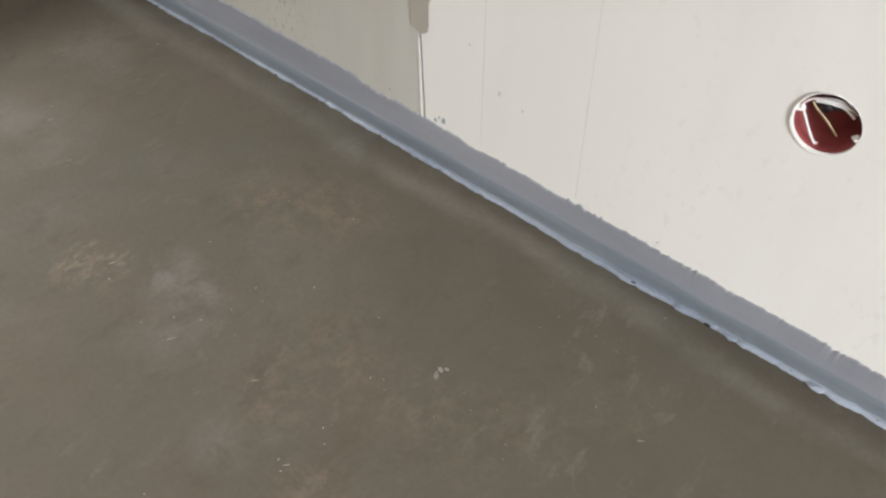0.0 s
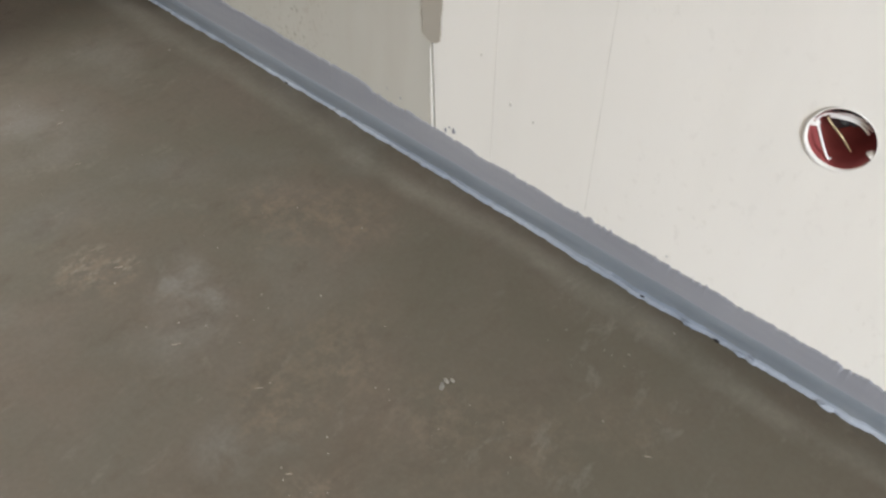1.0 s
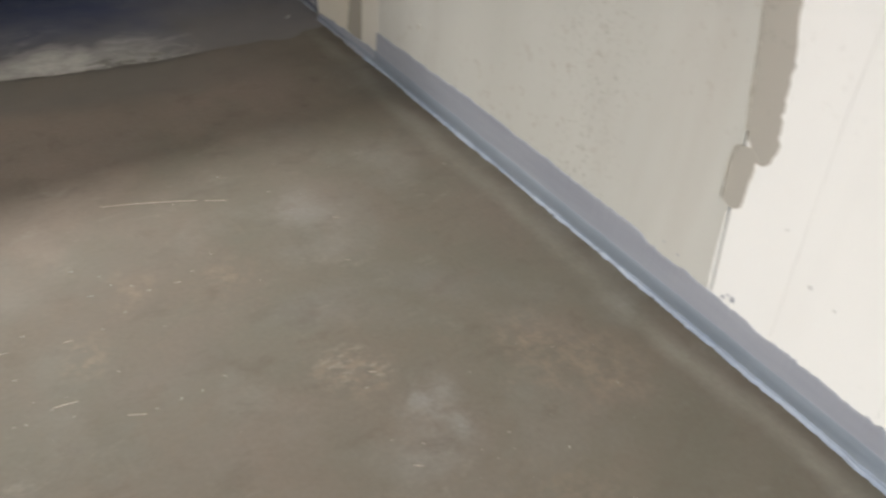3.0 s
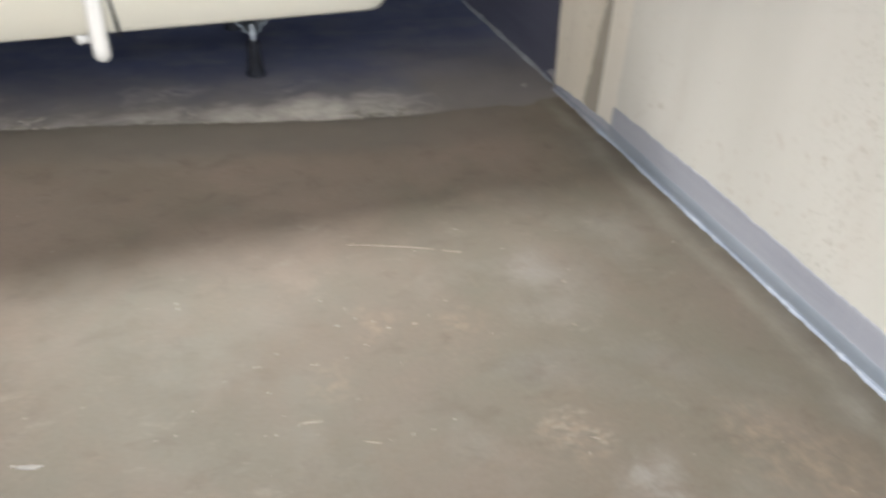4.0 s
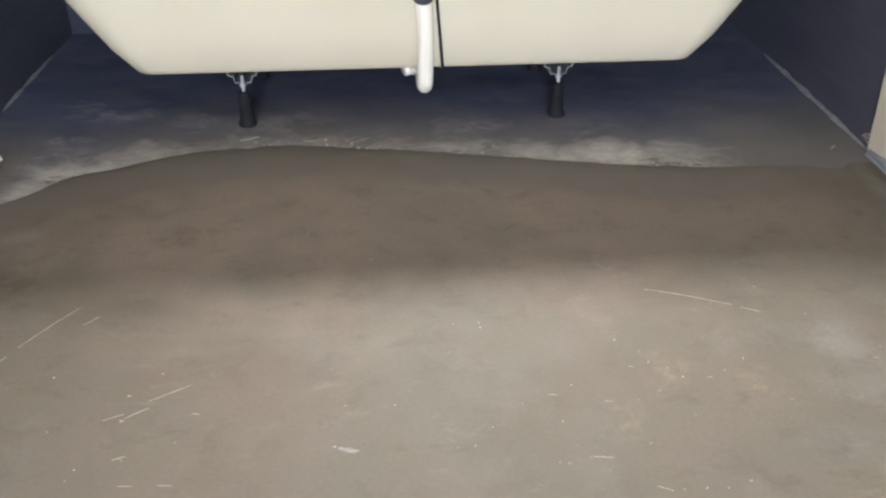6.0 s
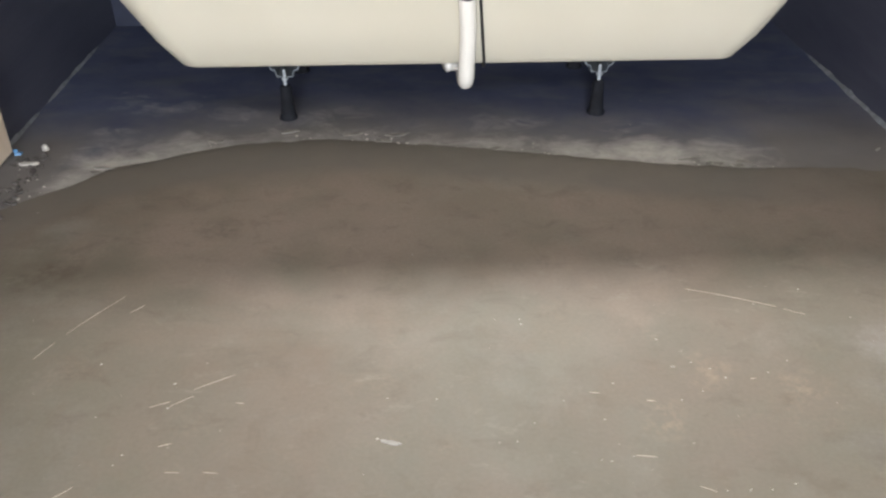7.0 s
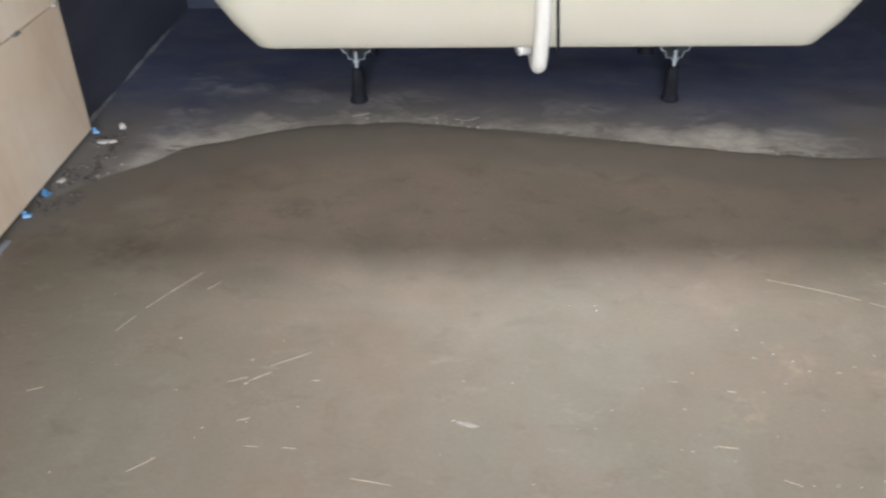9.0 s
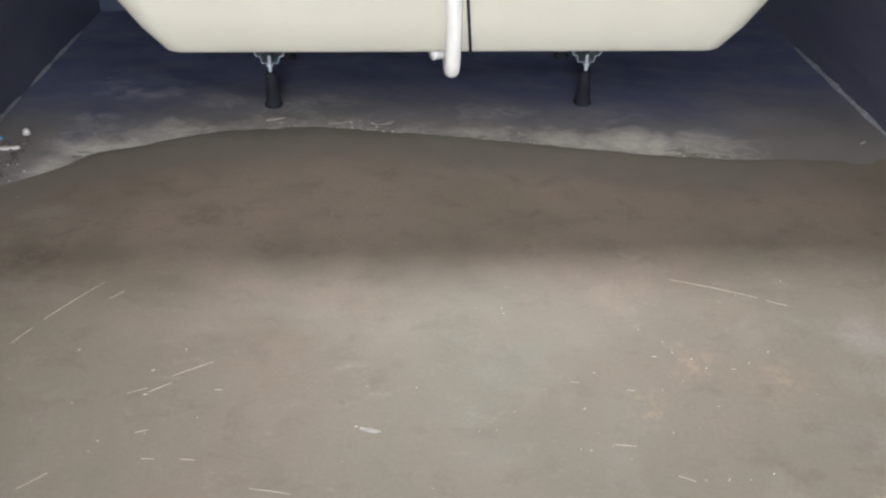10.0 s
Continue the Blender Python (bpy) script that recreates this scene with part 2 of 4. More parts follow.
M_STRIP = membrane_material("grey_membrane", (0.235, 0.245, 0.28), (0.30, 0.31, 0.345))
M_COVE = membrane_material("sealing_tape", (0.160, 0.186, 0.222), (0.225, 0.253, 0.29))
# pale sealant; the bead's highlight is partly put into this colour
M_BEAD = membrane_material("highlit_membrane", (0.21, 0.25, 0.32), (0.40, 0.445, 0.52), 0.26)
M_FILLET = simple("grey_mortar", (0.20, 0.21, 0.225), 0.85, vary=0.3, scale=40, bump=0.5)
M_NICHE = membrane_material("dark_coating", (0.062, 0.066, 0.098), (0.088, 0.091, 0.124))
# darker copy of the niche coating: shade behind the tub put into its colour
M_REAR_SHADE = membrane_material("shaded_rear_coating", (0.022, 0.027, 0.050), (0.034, 0.040, 0.070))
M_TILE = tile_material()
M_TILE_BODY = simple("tile_clay", (0.46, 0.36, 0.28), 0.85)
M_GLUE = simple("tile_adhesive", (0.085, 0.078, 0.072), 0.9, vary=0.35, bump=0.4)
M_TUB = enamel_material()
M_PIPE = simple("white_pvc", (0.80, 0.775, 0.72), 0.33, vary=0.03, scale=12, bump=0.03)
M_FOOT = simple("matt_black_plastic", (0.014, 0.015, 0.019), 0.85, vary=0.3)
M_FOOT.node_tree.nodes["Principled BSDF"].inputs["Specular IOR Level"].default_value = 0.15
M_BLACK = simple("black_rubber", (0.012, 0.012, 0.014), 0.5, vary=0.3)
M_COLLAR = simple("grey_rubber", (0.055, 0.060, 0.075), 0.5, vary=0.2)
M_PENCIL = simple("faint_pencil", (0.62, 0.61, 0.58), 0.8)
M_ZINC = simple("galvanised_steel", (0.38, 0.41, 0.44), 0.5, 0.5, vary=0.2, scale=60)
M_RAIL = simple("dull_galvanised_sheet", (0.20, 0.225, 0.25), 0.6, 0.3, vary=0.2, scale=60)
M_FLAKE = simple("dried_slurry", (0.20, 0.188, 0.17), 0.9, vary=0.35, scale=35, bump=0.5)
M_SCRAP = simple("grey_plaster_scrap", (0.225, 0.215, 0.197), 0.85, vary=0.2, scale=90, bump=0.5)
M_BLUE = simple("blue_plastic", (0.085, 0.23, 0.43), 0.35, vary=0.1)
M_GREEN = simple("green_plastic", (0.15, 0.158, 0.14), 0.4)
M_BROWN = simple("dusty_plastic", (0.20, 0.15, 0.11), 0.7)
M_RED = simple("red_plastic", (0.37, 0.095, 0.095), 0.38, vary=0.2, scale=40)
M_WHITE = simple("white_plaster", (0.83, 0.82, 0.80), 0.7, vary=0.04, scale=60, bump=0.4)
M_WIRE = simple("white_insulation", (0.80, 0.80, 0.80), 0.35, vary=0.03)
M_BRASS = simple("bare_copper", (0.42, 0.33, 0.20), 0.4, 0.6, vary=0.2)
M_PIT_SHADE = simple("pit_shade", (0.02, 0.018, 0.018), 0.8)
M_STRAW = simple("pale_wood_sliver", (0.33, 0.285, 0.23), 0.7, vary=0.25, scale=80)
M_CRUMB = simple("plaster_crumb", (0.47, 0.45, 0.41), 0.85, vary=0.2, scale=90, bump=0.5)
M_GRIT = simple("plaster_grit", (0.34, 0.32, 0.285), 0.85, vary=0.25, scale=90, bump=0.5)
M_CEIL = simple("ceiling_paint", (0.78, 0.76, 0.72), 0.85, vary=0.03, scale=4)


# ---------------------------------------------------------------- mesh helpers
def mesh_object(name, bm, material, smooth=False):
    me = bpy.data.meshes.new(name)
    bmesh.ops.recalc_face_normals(bm, faces=bm.faces)
    bm.to_mesh(me)
    bm.free()
    me.materials.append(material)
    if smooth:
        for p in me.polygons:
            p.use_smooth = True
    return new(name, me)


def part(name, bm, material, parent, label="", smooth=False):
    ob = mesh_object(name, bm, material, smooth)
    ob.parent = parent
    if label:
        tagged(ob, label)
    return ob


def box(bm, lo, hi):
    vs = [bm.verts.new((x, y, z)) for x in (lo[0], hi[0]) for y in (lo[1], hi[1]) for z in (lo[2], hi[2])]
    for f in ((0, 1, 3, 2), (4, 6, 7, 5), (0, 4, 5, 1), (2, 3, 7, 6), (0, 2, 6, 4), (1, 5, 7, 3)):
        bm.faces.new([vs[i] for i in f])
    return bm


def boxed(lo, hi, bevel=0.0):
    bm = box(bmesh.new(), lo, hi)
    if bevel:
        bmesh.ops.bevel(bm, geom=bm.edges[:], offset=bevel, segments=2, affect="EDGES", profile=0.5)
    return bm


def tube(bm, pts, radius, n=14, cap=True):
    """A tube along pts; radius is a number or one per point."""
    pts = [Vector(p) for p in pts]
    rs = radius if isinstance(radius, (list, tuple)) else [radius] * len(pts)
    rings, up = [], Vector((0.13, 0.97, 0.21)).normalized()
    for i, p in enumerate(pts):
        d = (pts[min(i + 1, len(pts) - 1)] - pts[max(i - 1, 0)]).normalized()
        a = d.cross(up).normalized()
        up = a.cross(d).normalized()
        rings.append([bm.verts.new(p + rs[i] * (a * math.cos(k * math.tau / n) + up * math.sin(k * math.tau / n))) for k in range(n)])
    for r, s in zip(rings, rings[1:]):
        for k in range(n):
            bm.faces.new((r[k], r[(k + 1) % n], s[(k + 1) % n], s[k]))
    if cap:
        bm.faces.new(rings[0][::-1])
        bm.faces.new(rings[-1])
    return bm


def curve_pts(pts, steps=8):
    """A smooth line through pts."""
    pts = [Vector(p) for p in pts]
    out = []
    for i in range(len(pts) - 1):
        p0, p1, p2, p3 = pts[max(i - 1, 0)], pts[i], pts[i + 1], pts[min(i + 2, len(pts) - 1)]
        for k in range(steps):
            t = k / steps
            out.append(0.5 * (2 * p1 + (p2 - p0) * t + (2 * p0 - 5 * p1 + 4 * p2 - p3) * t * t + (3 * p1 - p0 - 3 * p2 + p3) * t ** 3))
    return out + [pts[-1]]


def lathe(bm, profile, n=24, centre=(0, 0, 0), cap=True):
    rings = [[bm.verts.new((centre[0] + r * math.cos(k * math.tau / n), centre[1] + r * math.sin(k * math.tau / n), centre[2] + z)) for k in range(n)] for r, z in profile]
    for a, b in zip(rings, rings[1:]):
        for k in range(n):
            bm.faces.new((a[k], a[(k + 1) % n], b[(k + 1) % n], b[k]))
    if cap:
        bm.faces.new(rings[0][::-1])
        bm.faces.new(rings[-1])
    return bm


def empty(name, at, label, category, group=""):
    ob = new(name)
    ob.empty_display_size = 0.05
    ob.location = at
    bpy.context.view_layer.update()
    return tagged(ob, label, category, group)


def structure(ob, label, category):
    return tagged(ob, label, category, "", "structure")


# ---------------------------------------------------------------- the room
SOUTH, CEIL = -4.00, 2.50
LEFT_TILE, LEFT_WALL = -0.842, -0.868
DROP = -0.0035


def rx(y):
    """The right-hand wall's face: it runs a little out of square."""
    return 1.012 + 0.028 * (y + 1.0)


def lip(x):
    """Where the poured screed ends under the tub."""
    pts = ((-1.0, -0.62), (-0.86, -0.48), (-0.70, -0.323), (-0.61, -0.226), (-0.376, -0.128), (-0.198, -0.114),
           (0.092, -0.167), (0.435, -0.244), (0.646, -0.285), (0.85, -0.295), (1.2, -0.29))
    for (x0, y0), (x1, y1) in zip(pts, pts[1:]):
        if x <= x1:
            t = (x - x0) / (x1 - x0)
            t = t * t * (3 - 2 * t) * 0.35 + t * 0.65
            y = y0 + (y1 - y0) * t
            break
    else:
        y = pts[-1][1]
    return y + 0.010 * noise.noise((x * 9, 0, 3)) + 0.006 * noise.noise((x * 31, 5, 0))


def fade(x):
    """The screed's edge runs out towards both side walls."""
    return max(0.08, min(1.0, (0.80 - x) / 0.14, (x + 0.73) / 0.10))


def ground(x, y):
    """The height of the floor's surface."""
    return DROP * fade(x) if y > lip(x) else 0.0


def build_floor():
    bm = bmesh.new()
    xs = [LEFT_WALL - 0.06 + i * (1.2 - LEFT_WALL) / 240 for i in range(241)]
    rows = []
    for x in xs:
        e = lip(x)
        soft = 0.02 * max(0.0, min(1.0, (0.42 - x) / 0.15, (x + 0.42) / 0.15))
        prof = [(SOUTH - 0.25, 0.0), (-2.2, 0.0), (-1.4, 0.0), (-0.8, 0.0), (e - 0.21, 0.0), (e - 0.165, 0.0), (e - 0.12, 0.0), (e - 0.06, 0.0), (e - 0.02 - soft, -0.0003), (e - 0.008 - soft * 0.5, -0.0010), (e - 0.002, -0.0020), (e + 0.002 + soft, DROP - 0.003)]
        prof = [(y, z * fade(x)) for y, z in prof]
        rows.append([bm.verts.new((x, y, z)) for y, z in prof])
    for a, b in zip(rows, rows[1:]):
        for k in range(len(a) - 1):
            bm.faces.new((a[k], b[k], b[k + 1], a[k + 1]))
    # how far the painted grey shade reaches forward from the lip
    edge_shade = bm.verts.layers.float.new("edge_shade")
    for v in bm.verts:
        back = lip(v.co.x) - v.co.y + 0.03 * noise.noise((v.co.x * 5, v.co.y * 5, 12))
        v[edge_shade] = max(0.0, min(1.0, (0.17 - back) / 0.05)) * max(0.0, min(1.0, (0.95 - v.co.x) / 0.3))
    floor = structure(mesh_object("floor", bm, M_FLOOR, True), "brown-grey poured screed floor with pale dusty stains", "floor")
    bm = bmesh.new()
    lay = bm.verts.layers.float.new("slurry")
    depth_shade = bm.verts.layers.float.new("depth_shade")
    n, rows = 260, 170
    grid = []
    for i in range(n + 1):
        x = LEFT_WALL - 0.06 + i * (1.2 - LEFT_WALL) / n
        edge = lip(x)
        col = []
        for j in range(rows + 1):
            y = -0.75 + j * (BACK_Y + 0.95) / rows
            z = DROP * fade(x) + 0.0025 * noise.noise((x * 7, y * 9, 1)) * min(1, max(0, (y + 0.35) * 5))
            v = bm.verts.new((x, y, z))
            wx = x + 0.05 * noise.noise((x * 9, y * 9, 4)) + 0.016 * noise.noise((x * 33, y * 33, 4))
            wy = y + 0.05 * noise.noise((x * 9, y * 9, 8)) + 0.016 * noise.noise((x * 33, y * 33, 8))
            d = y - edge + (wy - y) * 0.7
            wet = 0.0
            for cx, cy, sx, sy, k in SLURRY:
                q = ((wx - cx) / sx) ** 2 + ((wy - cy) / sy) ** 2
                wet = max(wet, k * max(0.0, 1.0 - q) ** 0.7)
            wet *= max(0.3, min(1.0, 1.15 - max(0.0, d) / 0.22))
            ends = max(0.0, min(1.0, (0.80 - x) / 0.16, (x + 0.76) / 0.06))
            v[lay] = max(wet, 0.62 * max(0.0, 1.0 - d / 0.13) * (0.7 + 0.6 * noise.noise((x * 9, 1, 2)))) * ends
            # 1 at the front and sides, falling to 0 in the painted shade
            v[depth_shade] = max(max(0.0, min(1.0, (-0.60 - x) / 0.14)) * max(0.0, min(1.0, (0.08 - y) / 0.2)), max(0.0, min(1.0, (x - 0.60) / 0.16)) * max(0.0, min(1.0, (0.14 - y) / 0.3)), max(0.0, min(1.0, 1.2 - d / 0.26)))
            col.append(v)
        grid.append(col)
    for a, b in zip(grid, grid[1:]):
        for k in range(rows):
            bm.faces.new((a[k], b[k], b[k + 1], a[k + 1]))
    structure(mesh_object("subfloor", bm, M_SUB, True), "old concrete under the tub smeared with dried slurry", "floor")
    return floor


# lobes of dried slurry that ran out from under the screed: centre, half sizes, strength
SLURRY = [(-0.70, -0.30, 0.09, 0.07, 0.8), (-0.62, -0.19, 0.16, 0.07, 1.15), (-0.48, -0.13, 0.14, 0.05, 0.75), (-0.66, -0.08, 0.10, 0.06, 0.7), (-0.585, 0.08, 0.08, 0.05, 0.95), (-0.70, 0.13, 0.09, 0.05, 0.75),
          (-0.51, 0.15, 0.06, 0.03, 0.8), (-0.44, 0.03, 0.09, 0.05, 0.6), (-0.30, -0.10, 0.14, 0.04, 0.3), (-0.128, -0.02, 0.05, 0.018, 0.42), (-0.06, -0.09, 0.10, 0.045, 0.42), (0.15, -0.15, 0.09, 0.05, 0.55),
          (0.32, -0.17, 0.10, 0.06, 0.7), (0.49, -0.20, 0.13, 0.08, 1.1), (0.46, -0.07, 0.11, 0.06, 0.42), (0.20, -0.04, 0.15, 0.05, 0.4), (-0.22, 0.02, 0.15, 0.05, 0.4), (0.66, -0.22, 0.13, 0.09, 0.75)]


build_floor()

BOX_Y, BOX_Z, BOX_R = -1.828, 0.306, 0.0305
EDGE_Y = -0.247


def wall_patch(bm, y0, y1, z0, z1, d=0.0, ragged0=0.0, ragged1=0.0, lean0=0.0, seed=0, lean1=0.0, step=0.012, back=0.05, taper=0.0):
    """A slab on the right-hand wall between y0 and y1 with uneven upright edges, d proud of the wall's face."""
    n = max(2, int((z1 - z0) / step)) if (ragged0 or ragged1 or lean0) else 1
    prev = None
    for i in range(n + 1):
        z = z0 + (z1 - z0) * i / n
        a = y0 + lean0 * min(z - z0, 0.3) + ragged0 * (noise.noise((z * 14, seed, 0)) + 0.5 * noise.noise((z * 55, seed, 3)))
        b = y1 + lean1 * min(z - z0, 0.3) + ragged1 * (noise.noise((z * 14, seed, 9)) + 0.5 * noise.noise((z * 55, seed, 5)))
        if taper:
            mid = (a + b) / 2
            k = math.sqrt(max(0.004, min(1.0, (z - z0) / taper, (z1 - z) / taper)))
            k *= 1 + 0.12 * noise.noise((z * 160, seed, 21))
            a, b = mid + (a - mid) * k, mid + (b - mid) * k
        ring = [bm.verts.new((rx(a) + back, a, z)), bm.verts.new((rx(a) - d, a, z)), bm.verts.new((rx(b) - d, b, z)), bm.verts.new((rx(b) + back, b, z))]
        if prev:
            for k in range(3):
                bm.faces.new((prev[k], prev[k + 1], ring[k + 1], ring[k]))
        else:
            bm.faces.new(ring[::-1])
        prev = ring
    bm.faces.new(prev)
    return bm


def build_right_wall():
    # core of the wall, seen bare and dark in the tub's niche; a well is left free for the socket box
    bm = bmesh.new()
    for y0, y1, z0, z1 in ((SOUTH, BOX_Y - 0.06, -0.02, CEIL), (BOX_Y + 0.06, BACK_Y + 0.1, -0.02, CEIL),
                           (BOX_Y - 0.06, BOX_Y + 0.06, -0.02, BOX_Z - 0.06), (BOX_Y - 0.06, BOX_Y + 0.06, BOX_Z + 0.06, CEIL)):
        vs = [bm.verts.new((rx(y) + d, y, z)) for d in (0.0, 0.14) for y, z in ((y0, z0), (y1, z0), (y1, z1), (y0, z1))]
        for f in ((0, 1, 2, 3), (7, 6, 5, 4), (0, 4, 5, 1), (1, 5, 6, 2), (2, 6, 7, 3), (3, 7, 4, 0)):
            bm.faces.new([vs[i] for i in f])
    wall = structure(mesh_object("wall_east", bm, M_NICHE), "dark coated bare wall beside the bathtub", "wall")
    # boards and plaster on it
    top = CEIL - 0.004
    part("plaster_edge", wall_patch(bmesh.new(), -0.44, EDGE_Y, 0.004, top, 0.006, 0.0, 0.004, 0, 4, back=-0.001, lean1=0.1), M_PLASTER_EDGE, wall, "raw yellowish plaster strip")
    part("skim_coat", wall_patch(bmesh.new(), -1.357, -0.4405, 0.004, top, 0.007, 0.0, 0.0, 0.09, 2, back=-0.001), M_BOARD_GREY, wall, "grey-white skimmed plasterboard")
    bm = bmesh.new()
    y1 = -1.3606
    for a, b, z0, z1 in ((SOUTH, BOX_Y - 0.06, 0.004, top), (BOX_Y + 0.06, y1, 0.004, top), (BOX_Y - 0.06, BOX_Y + 0.06, 0.004, BOX_Z - 0.06), (BOX_Y - 0.06, BOX_Y + 0.06, BOX_Z + 0.06, top)):
        wall_patch(bm, a, b, z0, z1, 0.0075, 0, 0.00001, 0, 0, 0.09 if b == y1 else 0.0, back=-0.001)
    # square round the hole bridged to the circle
    n = 48
    ring_f, ring_b, sq = [], [], []
    for k in range(n):
        a = k * math.tau / n
        c, s = math.cos(a), math.sin(a)
        q = 0.06 / max(abs(c), abs(s))
        r = BOX_R + 0.0004
        y, z = BOX_Y + r * c, BOX_Z + r * s
        ring_f.append(bm.verts.new((rx(y) - 0.0075, y, z)))
        ring_b.append(bm.verts.new((rx(y) + 0.004, y, z)))
        y, z = BOX_Y + q * c, BOX_Z + q * s
        sq.append(bm.verts.new((rx(y) - 0.0075, y, z)))
    for k in range(n):
        j = (k + 1) % n
        bm.faces.new((sq[k], sq[j], ring_f[j], ring_f[k]))
        bm.faces.new((ring_f[k], ring_f[j], ring_b[j], ring_b[k]))
    part("white_plasterboard", bm, M_BOARD_WHITE, wall, "white plasterboard with a round cut-out")
    # filler over the joint, a stain of filler on the raw edge, and the bare joint's white lip
    part("filler_patch", wall_patch(bmesh.new(), -1.354, -1.328, 0.193, 0.275, 0.0088, 0.008, 0.007, -0.10, 11, 0.05, step=0.002, back=-0.002, taper=0.008), M_FILLER, wall, "grey-brown smeared filler")
    part("filler_patch", wall_patch(bmesh.new(), -1.384, -1.339, 0.262, 1.9, 0.0083, 0.007, 0.004, 0.2, 17, 0.2, step=0.003, back=-0.002, taper=0.03), M_FILLER, wall, "grey-brown smeared filler")
    part("filler_patch", wall_patch(bmesh.new(), -0.4395, -0.424, 0.34, 1.6, 0.0066, 0.001, 0.006, 0, 23, step=0.004, back=-0.002, taper=0.12), M_STAIN, wall, "grey-brown smeared filler")
    part("filler_patch", wall_patch(bmesh.new(), -0.4395, -0.378, 0.018, 0.36, 0.0070, 0.001, 0.011, 0, 29, -0.155, step=0.003, back=-0.002, taper=0.012), M_STAIN, wall, "grey-brown smeared filler")
    part("plaster_edge", wall_patch(bmesh.new(), -0.505, -0.4395, 0.004, top, 0.0074, 0.006, 0.0, 0, 31, step=0.006, back=-0.001), M_PLASTER_PALE, wall, "pale yellowish plaster smear")
    part("joint_lip", wall_patch(bmesh.new(), -1.3515, -1.3475, 0.06, 0.185, 0.0080, 0.0, 0.003, 0.09, 5, 0.07, step=0.002, back=-0.002, taper=0.02), M_BOARD_WHITE, wall, "white board edge")
    for y, z1, w in ((-1.449, 1.2, 0.0003), (-1.596, 1.5, 0.0002)):
        part("pencil_line", wall_patch(bmesh.new(), y - w, y + w, 0.07, z1, 0.0078, 0.0003, 0.0003, 0.05, 3, step=0.01, back=-0.003, lean1=0.05), M_PENCIL, wall, "thin grey pencil line")
    for y, z, r in ((-1.372, 0.073, 0.003), (-1.386, 0.078, 0.004), (-1.378, 0.080, 0.0018), (-1.47, 0.163, 0.003), (-1.505, 0.155, 0.002), (-1.42, 0.21, 0.0022), (-0.645, 0.138, 0.0085),
                    (-1.71, 0.071, 0.0012), (-1.29, 0.083, 0.002), (-1.265, 0.087, 0.0015), (-0.95, 0.21, 0.003), (-0.78, 0.24, 0.0025), (-1.08, 0.13, 0.002)):
        bm = bmesh.new()
        bmesh.ops.create_icosphere(bm, subdivisions=2, radius=r * (1.0 if z < 0.09 or y < -1.3 else 0.6))
        for v in bm.verts:
            v.co = Vector((v.co.x * 0.25, v.co.y * 0.8, v.co.z * 1.2)) * (1 + 0.5 * noise.noise(v.co * 500 + Vector((y * 50, 0, 0))))
            v.co += Vector((rx(y) - 0.0075, y, z))
        part("splash", bm, M_STRIP if z < 0.09 else M_PENCIL if y < -1.3 else M_FILLER, wall, "dried grey splash", True)
    return wall


wall_east = build_right_wall()


